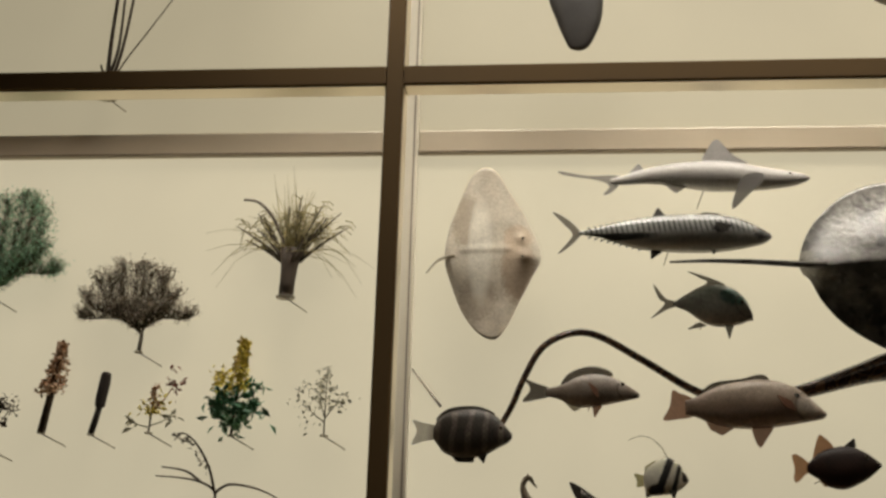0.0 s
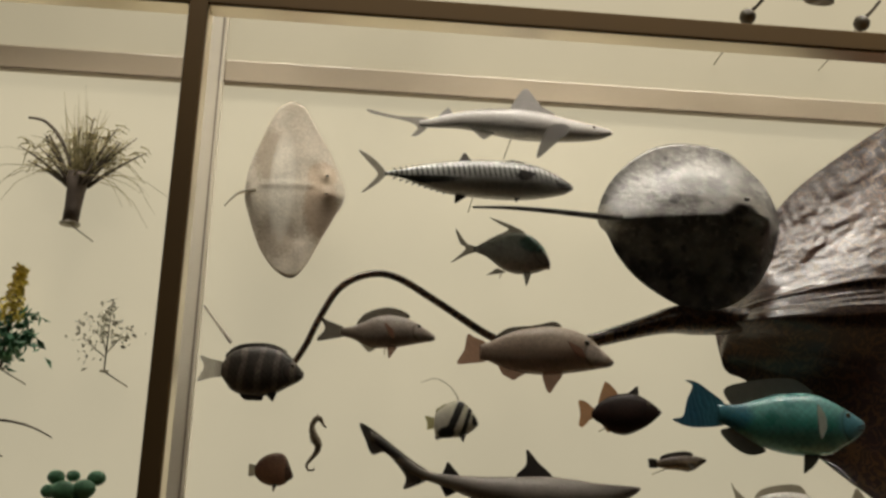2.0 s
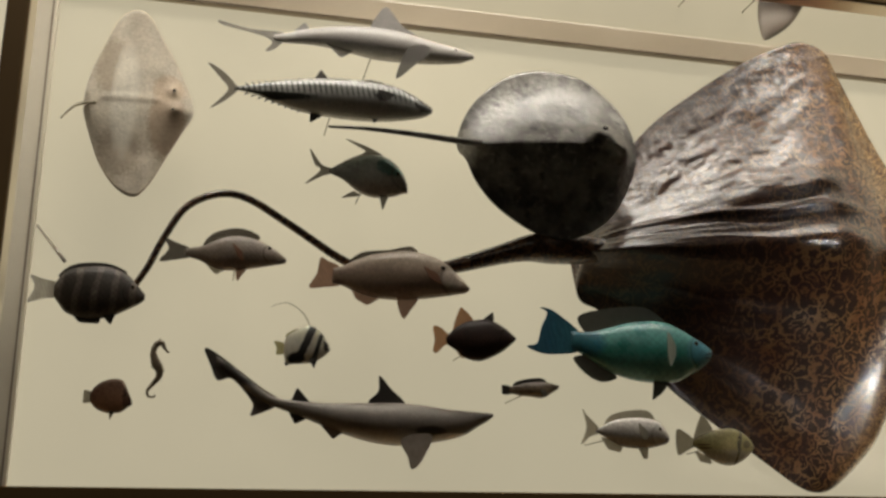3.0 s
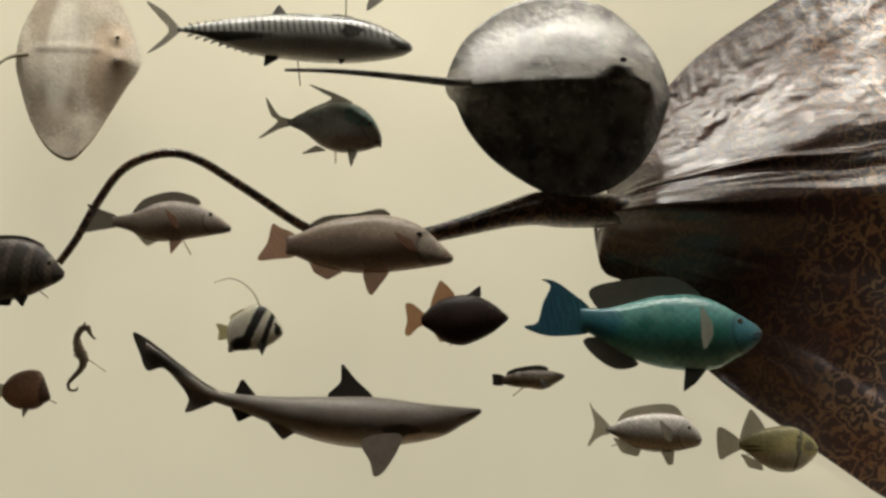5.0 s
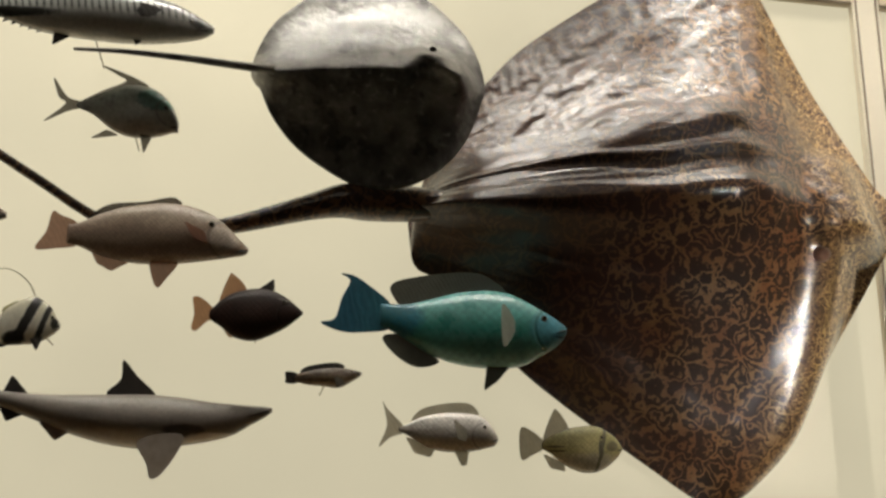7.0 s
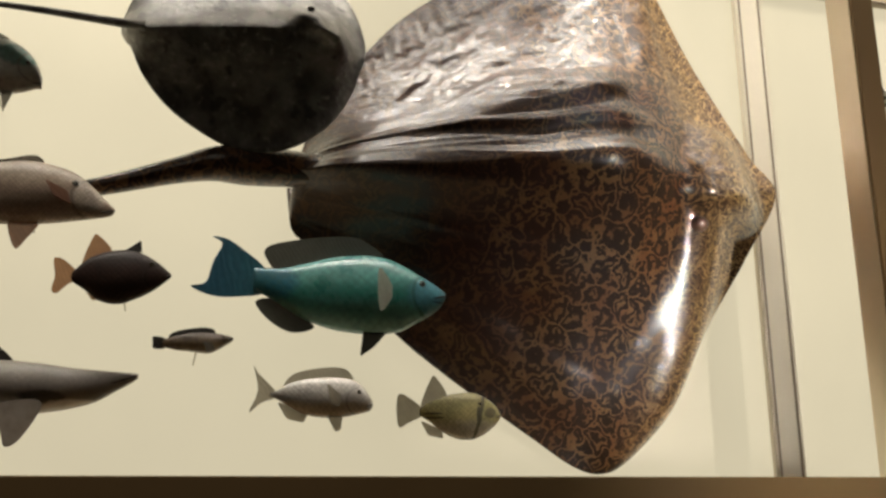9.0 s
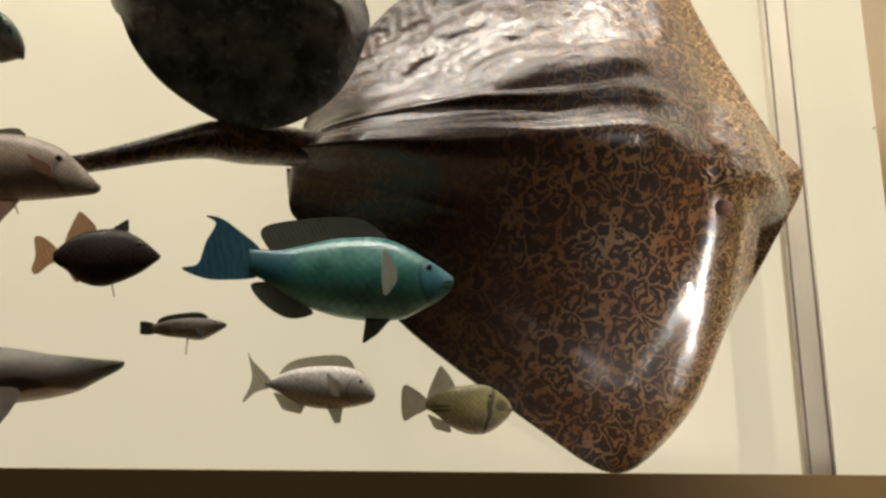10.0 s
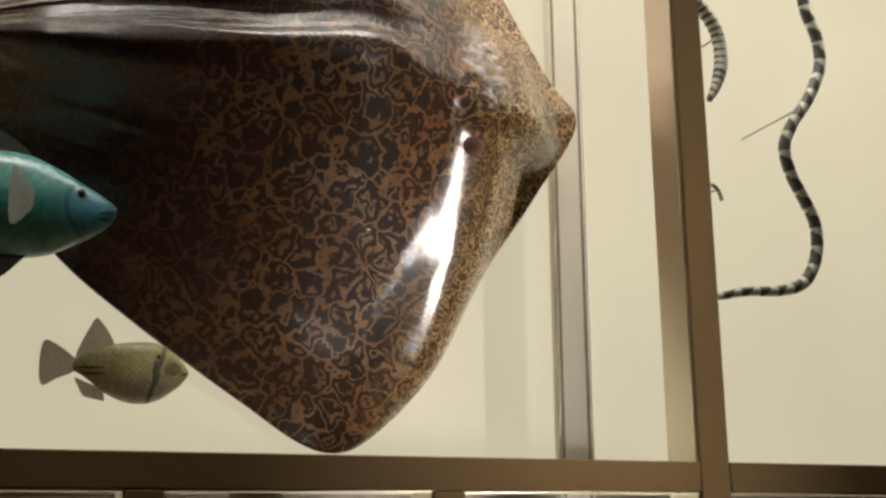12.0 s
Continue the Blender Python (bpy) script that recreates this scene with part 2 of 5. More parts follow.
def curve_points(pts, steps, closed=False):
    """Catmull-Rom through the points, any dimension."""
    p = [np.array(q, float) for q in pts]
    n, out = len(p), []
    for i in range(n if closed else n - 1):
        if closed:
            a, b, c, d = p[i - 1], p[i], p[(i + 1) % n], p[(i + 2) % n]
        else:
            a, b, c, d = p[max(i - 1, 0)], p[i], p[i + 1], p[min(i + 2, n - 1)]
        for k in range(steps):
            t = k / steps
            out.append(0.5 * (2 * b + (c - a) * t + (2 * a - 5 * b + 4 * c - d) * t * t + (3 * b - a - 3 * c + d) * t ** 3))
    if not closed:
        out.append(p[-1])
    return out


def tube(path, radii, sides=8, flat=1.0):
    """Verts and faces of a tube along 3D points, capped; flat squeezes it in y."""
    path = [Vector(q) for q in path]
    verts, faces = [], []
    for i, q in enumerate(path):
        d = (path[min(i + 1, len(path) - 1)] - path[max(i - 1, 0)]).normalized()
        side = d.cross(Vector((0, 1, 0)))
        side = side.normalized() if side.length > 1e-4 else Vector((1, 0, 0))
        up = side.cross(d).normalized()
        for k in range(sides):
            a = 2 * math.pi * k / sides
            verts.append(q + side * (radii[i] * math.cos(a)) + up * (radii[i] * flat * math.sin(a)))
    for i in range(len(path) - 1):
        for k in range(sides):
            j = (k + 1) % sides
            faces.append((i * sides + k, i * sides + j, (i + 1) * sides + j, (i + 1) * sides + k))
    faces.append(tuple(range(sides)))
    faces.append(tuple(range((len(path) - 1) * sides, len(path) * sides)))
    return verts, faces


def merge(*some):
    verts, faces = [], []
    for v, f in some:
        o = len(verts)
        verts += list(v)
        faces += [tuple(i + o for i in q) for q in f]
    return verts, faces


WALL_Y = 3.9


# ---- the case: lit back wall, frames and the hall ----
X0, X1, TOP = -4.2, 6.4, 5.4
POSTS = [(-0.553, -0.490, -0.610, -0.500), (3.192, 3.270, 3.185, 3.300), (-4.14, -4.07, -4.16, -4.05)]
floor = box("floor", (X0 - 1, -4.5, -0.1), (X1 + 1, 4.4, 0.0), M["carpet"], label="dark polished stone hall floor", category="floor", kind="structure")
box("ceiling", (X0 - 1, -4.5, 5.6), (X1 + 1, 4.4, 5.7), M["plaster"], label="dark plaster hall ceiling", category="ceiling", kind="structure")
box("wall_south", (X0 - 1, -4.6, 0), (X1 + 1, -4.5, 5.6), M["plaster"], label="dark plaster hall wall", category="wall", kind="structure")
box("wall_west", (X0 - 1.1, -4.5, 0), (X0 - 1, 4.4, 5.6), M["plaster"], label="dark plaster hall wall", category="wall", kind="structure")
box("wall_east", (X1 + 1, -4.5, 0), (X1 + 1.1, 4.4, 5.6), M["plaster"], label="dark plaster hall wall", category="wall", kind="structure")
box("wall_north", (X0 - 1, 4.02, 0), (X1 + 1, 4.1, 5.6), M["plaster"], label="plaster wall behind the display case", category="wall", kind="structure")
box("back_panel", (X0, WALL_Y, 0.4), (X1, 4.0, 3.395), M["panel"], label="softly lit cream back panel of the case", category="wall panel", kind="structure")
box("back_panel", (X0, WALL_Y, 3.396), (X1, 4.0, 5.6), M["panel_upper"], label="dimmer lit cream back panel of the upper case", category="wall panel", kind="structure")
box("plinth", (X0, 3.2, 0), (X1, 4.0, 0.4), M["bronze"], 0.01, "dark bronze plinth under the display case", "plinth", "structure")


def post(name, x0, x1, z0, z1, y0=3.24, y1=3.33):
    m = box(name, (x0, y0, z0), (x1, y1, z1), M["bronze"], 0.003, "dark bronze painted steel mullion of the display case", "mullion", "structure")
    for a, b in ((x0 - 0.004, x0 - 0.0005), (x1 + 0.0005, x1 + 0.004)):
        box("liner", (a, y0 + 0.012, z0), (b, y1 + 0.03, z1), M["liner"], 0.001, "pale satin edge strip", parent=m)
    return m


def rail(x0, x1, z0, z1, y0=3.24, y1=3.33):
    r = box("trim_rail", (x0, y0, z0), (x1, y1, z1), M["bronze"], 0.003, "dark bronze painted steel cross rail of the display case", "rail", "structure")
    box("liner", (x0 + 0.006, y0 + 0.012, z0 - 0.004), (x1 - 0.006, y1, z0 - 0.0005), M["liner"], 0.001, "pale satin edge strip", parent=r)
    return r


def back_bar(x0, x1, z0, z1):
    """Satin bar on the back panel, with a dark joint along one edge."""
    b = box("trim_bar", (x0, 3.872, z0), (x1, WALL_Y, z1), M["trim_upright_lit"] if x1 - x0 < z1 - z0 else M["trim"], 0.008, "satin bronze divider bar on the lit back panel", "divider bar", "structure")
    if x1 - x0 < z1 - z0:
        box("joint", (x0 + 0.012, 3.868, z0), (x0 + 0.018, 3.874, z1), M["gap"], parent=b)
        box("joint", (x1 - 0.020, 3.868, z0), (x1 - 0.014, 3.874, z1), M["gap"], parent=b)
    else:
        box("joint", (x0, 3.868, z0 + 0.008), (x1, 3.874, z0 + 0.013), M["gap"], parent=b)
    return b


edges = sorted(POSTS)
for i, (a, b, c, d) in enumerate(edges):
    post("mullion", a, b, 0.4, TOP)
    back_bar(c, d, 0.4, TOP)
    right = edges[i + 1] if i + 1 < len(edges) else (X1, X1, X1, X1)
    for z0, z1 in ((3.343, 3.417), (1.404, 1.471), (5.33, 5.4)):
        rail(b + 0.001, right[0] - 0.001, z0, z1)
    for z0, z1 in ((3.341, 3.452), (1.391, 1.455)):
        back_bar(d + 0.001, right[2] - 0.001, z0, z1)
for x in (0.16, 0.765, 1.362, 1.953, 2.548, 3.86, 4.46):
    post("mullion", x, x + 0.066, 0.4, 1.403)
    back_bar(x + 0.0, x + 0.06, 0.4, 1.39)
box("trim_soffit", (X0, 3.24, 5.402), (X1, 3.9, 5.6), M["bronze"], 0.003, "dark bronze soffit over the display case", "soffit", "structure")
for x in (X0 - 0.06, X1 + 0.001):
    box("case_side", (x, 3.24, 0.4), (x + 0.06, 4.0, 5.6), M["bronze"], 0.003, "dark bronze end panel of the display case", "end panel", "structure")
for bx, bz, bl in BATTENS:
    lamp = thing("batten_lamp", (bx, 3.364, bz), "slim bronze batten lamp behind the case rail", "lamp", "case lamps")
    box("housing", (-bl / 2 - 0.02, -0.033, 0.004), (bl / 2 + 0.02, 0.03, 0.016), M["bronze"], 0.002, parent=lamp)
# Made-up ceiling housing for the hall fill, never in view.
hall = thing("fill_panel", (1.0, -0.98, 5.6), "unseen wide bronze housing of the added hall fill lamp", "lamp")
box("frame", (-1.9, -0.9, -0.07), (1.9, 0.9, 0.0), M["bronze"], 0.01, parent=hall)
# Unseen housing made up to carry the two overhead rows.
track = thing("overhead_lamp", (2.0, 2.82, 5.6), "unseen long twin-row bronze housing for the added overhead lamps", "lamp")
box("housing", (-3.12, -0.25, -0.16), (3.12, 0.25, -0.03), M["bronze"], 0.008, parent=track)
for sx in (-2.0, 0.0, 2.0):
    part("stem", mesh_of("stem", *tube([(sx, 0, -0.05), (sx, 0, 0)], [0.02, 0.02], 10), M["bronze"]), track)
# Housing made up for the streak lamp, out of view.
tall = thing("streak_lamp", (5.12, -2.49, 0.0), "unseen tall bronze housing for the added streak lamp", "lamp")
box("housing", (-0.2, -0.06, 0.12), (0.2, 0.05, 2.75), M["bronze"], 0.01, parent=tall)
part("pole", mesh_of("pole", *tube([(0.0, -0.07, 0.03), (0.0, -0.07, 0.45)], [0.025, 0.025], 12), M["bronze"]), tall)
part("base", mesh_of("base", *tube([(0.0, -0.07, 0.0), (0.0, -0.07, 0.03)], [0.2, 0.19], 24), M["bronze"]), tall)


# ---- specimens: measures in centimetres from each one's middle ----
mackerel_at = (0.518, 3.55, 2.857)
mackerel_body = [(-35.6, 0.9, -0.3), (-28.9, 2.5, -1.1), (-20.9, 4.5, -3.8), (-12.8, 6, -6.1), (-4.6, 7.1, -7), (3.7, 7.5, -7.4), (12.1, 7.5, -7.4), (20.5, 6.7, -6.7), (27.3, 4.4, -5.5), (32.5, 1.6, -4.1), (35.6, -0.2, -2.2)]
mackerel_tail = [(-34.9, 1), (-39.8, 6.1), (-45.3, 9), (-41.2, 4.2), (-37.9, 0.2), (-39.7, -3.3), (-43.6, -7.9), (-38.8, -4.7), (-34.8, -0.5)]
mackerel_fin1 = [(-8.1, 6.1), (-5.6, 10.7), (-2.2, 6.5)]
mackerel_fin2 = [(6.3, 6.8), (12, 8.6), (17.4, 7.9), (18.5, 6.1)]
mackerel_anal = [(-8.9, -6.6), (-9, -10.2), (-4.4, -7.1)]
mackerel_pelvic = [(13.2, -6.6), (13.9, -8.7), (16.1, -6.4)]
mackerel_pectoral = [(14.5, 2.9), (20.7, 1.9), (19.5, -0.4), (16.2, -1)]
mackerel_eye = [(28.9, -0.5)]
reef_shark_at = (0.663, 3.57, 3.099)
reef_shark_body = [(-37.4, -1, -2.8), (-33, 0.4, -3.3), (-22.1, 3.7, -3), (-11.2, 5.5, -4.2), (-0.5, 6.1, -5.9), (10.2, 5.3, -6), (20.7, 3.3, -5.6), (31.1, 1.5, -4.3), (35.2, 0.6, -2.9), (37.5, -0.4, -1.8)]
reef_shark_tail = [(-34.1, 0.4), (-46, 0.5), (-56.9, 2.5), (-54.8, 0.9), (-41.7, -1.4), (-37.9, -3.8), (-40.1, -7.3), (-37.1, -6.4), (-34, -2.9)]
reef_shark_fin1 = [(-1.6, 4.9), (1.2, 13), (3.9, 15.4), (6.4, 12.9), (9.7, 8.6), (14.8, 4.7)]
reef_shark_fin2 = [(-30.4, 1.4), (-26.4, 5.4), (-24.3, 2.5)]
reef_shark_pectoral = [(19.3, -0.9), (13.6, -1.4), (9.9, -5.3), (6.7, -16.1), (14.8, -8.4), (19.1, -4.2)]
reef_shark_pelvic = [(-19.1, -2), (-12.9, -7.5), (-7, -3.5)]
reef_shark_eye = [(29.9, -0.3)]
blacktip_shark_at = (0.718, 3.55, 1.703)
blacktip_shark_body = [(-56.5, 20.6, 17.4), (-51.0, 17.1, 13.4), (-46.0, 13.5, 9.4), (-41.5, 10.2, 6.4), (-37.0, 7.6, 4.4), (-30.3, 6.7, 2.2), (-21.3, 6.2, -1.2), (-13.7, 6.3, -4), (-4.7, 6.6, -6.4), (4.4, 6.9, -7.4), (13.6, 6.3, -6.5), (21.4, 5.3, -5.2), (27.5, 4.9, -3.4), (32.2, 4.6, -0.6), (36.1, 4.4, 1.7), (37.8, 4.2, 3.1)]
blacktip_shark_tail = [(-60.4, 22.9), (-56.2, 21.2), (-49, 16.1), (-41, 10.3), (-36, 7.3), (-35.8, 4.9), (-40.4, 2.5), (-44.5, 1.3), (-43.8, 4.9), (-46.9, 9.3), (-51.4, 13.3), (-55.7, 12.5), (-58.1, 17.3)]
blacktip_shark_fin1 = [(-5.4, 6.5), (-2.2, 10.8), (-2, 15.9), (1.9, 11.7), (6.9, 6.2)]
blacktip_shark_fin2 = [(-31.5, 6.4), (-29.6, 11.1), (-25.2, 6.1)]
blacktip_shark_anal = [(-32.2, 3), (-30, -1.1), (-25.7, 1)]
blacktip_shark_pelvic = [(-22, -0.8), (-17.4, -5.8), (-13.4, -3.1)]
blacktip_shark_pectoral = [(3.9, -6.3), (6.5, -11.5), (7.8, -15.3), (11.1, -13.1), (15.3, -4.5), (9.5, -3.9)]
blacktip_shark_eye = [(29.5, 1.9)]
parrotfish_at = (1.655, 3.53, 1.983)
parrotfish_body = [(-27.2, 5.9, -0.1), (-23.8, 6.1, -1.8), (-19.2, 6.3, -4.4), (-13, 8, -8), (-5.2, 10.2, -10.4), (2.8, 11.2, -11.3), (9.3, 10.8, -11.1), (14.2, 8.9, -10.1), (19.1, 6.4, -7.5), (23.3, 4.1, -4.9), (26.1, 2.3, -2.3), (27.1, 1.4, -0.3)]
parrotfish_tail = [(-24.1, 5.7), (-30.1, 10.8), (-34.7, 13.7), (-38.5, 14.1), (-35.9, 12.3), (-38.2, 7.1), (-39.9, 1.3), (-43.8, 0), (-38.5, -2.2), (-32.6, -2.4), (-23.9, -0.7)]
parrotfish_dorsal = [(-23.6, 8.3), (-24.4, 11.2), (-21, 13.3), (-10.1, 15.6), (-0.5, 16.4), (4.4, 14.9), (9, 10.6), (-2, 9.3), (-14.6, 6.6), (-20.7, 5.6)]
parrotfish_anal = [(-26.5, -3.5), (-21.2, -2.6), (-14.2, -7), (-10.3, -10), (-16.4, -11.6), (-22.6, -8.5)]
parrotfish_pelvic = [(3.3, -10), (10.2, -10.4), (6.2, -15.1), (2.3, -17.8)]
parrotfish_pectoral = [(5.7, 4.8), (7.7, 4.9), (10.5, 1), (9.7, -2.7), (6.2, -6.1)]
parrotfish_eye = [(19.6, 3.1)]
trigger_at = (1.04, 3.49, 1.988)
trigger_body = [(-12.4, 0.6, -1.3), (-11.4, 1.8, -2.3), (-8.8, 4.4, -3.9), (-5.5, 6.2, -6.4), (-0.7, 7.3, -7.2), (3.6, 7.1, -5.7), (7.9, 5.1, -3.3), (10.9, 2.8, -0.8), (12.4, 1.5, 0.6)]
trigger_tail = [(-11.1, 0.9), (-14.7, 4), (-17, 4), (-16.4, -0.4), (-17, -4.1), (-15.6, -4.9), (-13.1, -2.4), (-10.9, -1.4)]
trigger_dorsal = [(-10.1, 2.9), (-7.9, 10.2), (-6.5, 10.9), (-2.9, 6.8), (-6.8, 4.2)]
trigger_anal = [(-10.4, -1.7), (-6.9, -6.5), (-4.3, -5.8), (-7.6, -2.9)]
trigger_spine = [(0, 6.9), (4.3, 10.3), (4.6, 7)]
trigger_eye = [(7.3, 3.5)]
blenny_at = (1.244, 3.54, 1.832)
blenny_body = [(-9.1, 0.4, -1.4), (-5.6, 1.7, -2.2), (-1.3, 2.6, -2.5), (3.1, 2.8, -2.8), (6.8, 2.3, -0.8), (9.1, 1.7, 0.8)]
blenny_tail = [(-8.4, 0.7), (-11.6, 1.2), (-11.6, -0.5), (-11.4, -1.9), (-8.3, -1.7)]
blenny_dorsal = [(-7.7, 1.3), (-5.6, 2.9), (0.9, 4.1), (4, 3.6), (3.4, 2.4), (-5.5, 1.1)]
blenny_pectoral = [(1.1, -0.2), (3.3, -0.4), (4.5, -1.8), (2.2, -3.1)]
blenny_eye = [(6.4, 1.6)]
bream_at = (1.562, 3.44, 1.681)
bream_body = [(-13.6, 1.1, 0), (-11.4, 1.8, -0.8), (-8.6, 3.5, -2.4), (-5, 4.6, -4.3), (0.2, 5.3, -5.2), (6.2, 5.2, -4.9), (10, 3.9, -4.1), (12.6, 0.7, -3.3), (13.5, -1, -2.2)]
bream_tail = [(-12.3, 1.6), (-16.6, 5.9), (-17.8, 7.7), (-16.6, 1.5), (-18.7, -4.1), (-15.6, -1.6), (-12.2, -0.4)]
bream_dorsal = [(-10, 2.8), (-7.2, 6.1), (0.1, 7.8), (6.1, 7.7), (8, 4.5), (0.2, 4.9), (-5.7, 3.5)]
bream_anal = [(-11.6, -1.3), (-9.1, -5.6), (-4.7, -6.6), (-3.4, -4)]
bream_pelvic = [(1.3, -4.8), (3.4, -8.8), (4.9, -8.5), (5.4, -4.7)]
bream_pectoral = [(0.7, 3.4), (4.7, 0.5), (4.2, -2.7), (1.8, -1.7)]
bream_eye = [(9.5, 1.4)]
picasso_at = (1.988, 3.6, 1.657)
picasso_body = [(-12, 1.7, -0.2), (-9.2, 3.6, -1.8), (-5, 5.4, -4.9), (-0.8, 6.3, -6.6), (3.4, 6.6, -6.7), (6.8, 5.7, -5.4), (10.2, 3.3, -2.8), (12, 0.8, -0.5)]
picasso_tail = [(-11.2, 1.8), (-15.4, 5), (-18.2, 5.6), (-18.7, 0.5), (-17.9, -3.5), (-15, -2.1), (-11.2, -0.1)]
picasso_dorsal = [(-11.7, 2.2), (-8.8, 10), (-7.2, 10.8), (-3.9, 5.6), (-7.2, 4.2)]
picasso_anal = [(-11.7, -1.6), (-9.6, -5.6), (-5.1, -6.5), (-5.6, -4)]
picasso_eye = [(5.2, 3.2)]
jack_at = (0.648, 3.58, 2.585)
jack_body = [(-14.3, 1.3, -0.1), (-9.2, 3.8, -2.2), (-4.4, 6.3, -5.9), (0.4, 7.9, -7.9), (5.4, 7.7, -8), (9.7, 5.2, -7.1), (12.7, 1.5, -5.9), (14.3, -2.6, -5.8)]
jack_tail = [(-13.3, 1.6), (-17, 2.9), (-21, 8.4), (-19.3, 2.8), (-17.2, 0.6), (-22.5, -4.9), (-16.7, -1.6), (-13.2, -0.2)]
jack_dorsal = [(-13.1, 1.1), (-7.7, 5.3), (-1.3, 8.9), (-3.9, 10.8), (-8.1, 13.3), (2, 9.8), (4.1, 6.7)]
jack_anal = [(-9.7, -9.2), (-5.3, -6.2), (-2, -7.7)]
jack_pelvic = [(3.9, -7.4), (5.3, -13.2), (7.3, -7.6)]
jack_eye = [(10.4, 0.7)]
snapper_at = (0.2, 3.53, 2.255)
snapper_body = [(-16.6, 0.5, -2.2), (-12.1, 1.6, -3.3), (-8.5, 3.2, -5), (-4.9, 5, -6.1), (0.4, 6, -6), (6.7, 5, -4.8), (12.4, 2, -3.5), (15.3, 0, -2.9), (16.5, -0.9, -2.4)]
snapper_tail = [(-15.1, 0.5), (-20.3, 2.5), (-24.1, 3.9), (-22.2, 0.1), (-25, -4.2), (-19.9, -3.5), (-14.8, -2.1)]
snapper_dorsal = [(-11.4, 1.8), (-8.1, 6.3), (-0.6, 8.7), (5.7, 7.4), (7, 5.1), (-2.5, 5), (-9.1, 2)]
snapper_anal = [(-11.7, -2.6), (-6.6, -7.8), (-3.3, -5.8)]
snapper_pelvic = [(-0.3, -5.6), (0.4, -10.2), (3.6, -5.4)]
snapper_pectoral = [(-1.8, 2.4), (1.7, 0.1), (2.2, -3.6), (0.1, -1.9)]
snapper_eye = [(10.7, 2)]
emperor_at = (0.767, 3.53, 2.212)
emperor_body = [(-24.1, 1.1, -4.1), (-20.6, 2.2, -4.9), (-16.9, 4.2, -6.5), (-10.9, 6.7, -8.2), (-4.7, 8, -8.9), (1.5, 8.8, -8.7), (7.8, 8.2, -8), (14.2, 6, -6.9), (19.2, 1.9, -5.9), (22.8, -1.7, -5.1), (24.1, -2.8, -4.1)]
emperor_tail = [(-21.7, 1.5), (-26.1, 3.6), (-28.5, 4.5), (-29.6, -1.1), (-32.1, -6), (-26.9, -5.7), (-21.2, -4.3)]
emperor_dorsal = [(-19.2, 3.2), (-14.1, 7.4), (-4.8, 8.8), (1.4, 10.4), (4.1, 10.2), (4.7, 7.9), (-7.7, 6), (-15.4, 3.7)]
emperor_anal = [(-17.8, -5.5), (-16, -9.2), (-12, -11.3), (-7.2, -8.3)]
emperor_pelvic = [(-1.5, -8), (-1.2, -12.4), (0.5, -15.5), (2.6, -13), (5.5, -7.8)]
emperor_pectoral = [(6.5, 2.5), (12.1, 0.3), (13.4, -3.2), (9.1, -1.8)]
emperor_eye = [(13.9, 2.5)]
idol_at = (0.449, 3.556, 1.958)
idol_body = [(-7.7, 0, -2.8), (-6.7, 2.6, -6.4), (-4.2, 4.6, -6.6), (-1.6, 6.1, -6.4), (1.4, 6.5, -6.1), (4.7, 4.3, -4.6), (6.4, 1.8, -3.2), (7.7, -0.3, -1.9)]
idol_tail = [(-6.9, -0.2), (-10.8, 0.9), (-10, -1.5), (-10, -3.8), (-6.6, -2.7)]
idol_dorsal = [(-6.9, -0.2), (-7.2, 3.2), (-4.1, 5.2), (-0.8, 5.3)]
idol_anal = [(-7.1, -1.8), (-7.1, -7.5), (-1.2, -5)]
idol_pelvic = [(0.7, -4.9), (2.5, -8.1), (3.9, -4.2)]
idol_whip = [(1, 6), (-0.8, 9.8), (-4.1, 12.8), (-7.9, 14.1), (-12.4, 12.6)]
idol_eye = [(5.7, 1)]
sergeant_at = (-0.227, 3.54, 2.098)
sergeant_body = [(-14.1, 2, -2.1), (-12.6, 4.7, -4.2), (-9.9, 7.1, -7.2), (-4.7, 8.5, -8.8), (0.5, 8.9, -8.7), (5, 8, -7.4), (8.7, 5.9, -5.4), (12.6, 1.6, -3.1), (14, 0, -1.7)]
sergeant_tail = [(-12.7, 2.1), (-18.2, 3.6), (-21.7, 4.5), (-20.1, 0.5), (-22, -4.2), (-17.5, -3), (-12.3, -1.8)]
sergeant_dorsal = [(-13.1, 4.3), (-10, 8.2), (-4, 9.7), (3.1, 9.4), (7.8, 6.6), (-3.7, 6.7)]
sergeant_anal = [(-9.9, -5.4), (-5.7, -10.2), (0.4, -10.3), (1, -7.6)]
sergeant_pelvic = [(1.4, -8), (4.1, -10.8), (5.5, -6.7)]
sergeant_eye = [(10.1, 1.8)]
butterfly_at = (-0.169, 3.6, 1.772)
butterfly_body = [(-6.5, 0.7, -1.8), (-5.3, 2.8, -3.5), (-3.2, 4.5, -4.9), (-0.1, 5.5, -5.6), (3.2, 5, -5.2), (5.1, 1.6, -3.7), (6.5, -1.6, -2.8)]
butterfly_tail = [(-5.5, 1.1), (-8.6, 1.7), (-8.6, -2.7), (-5.2, -2.1)]
butterfly_pelvic = [(-0.4, -4.9), (0.1, -7.9), (1.6, -4.9)]
butterfly_eye = [(4.3, 0.2)]
leopard_at = (2.37, 3.8, 2.473)
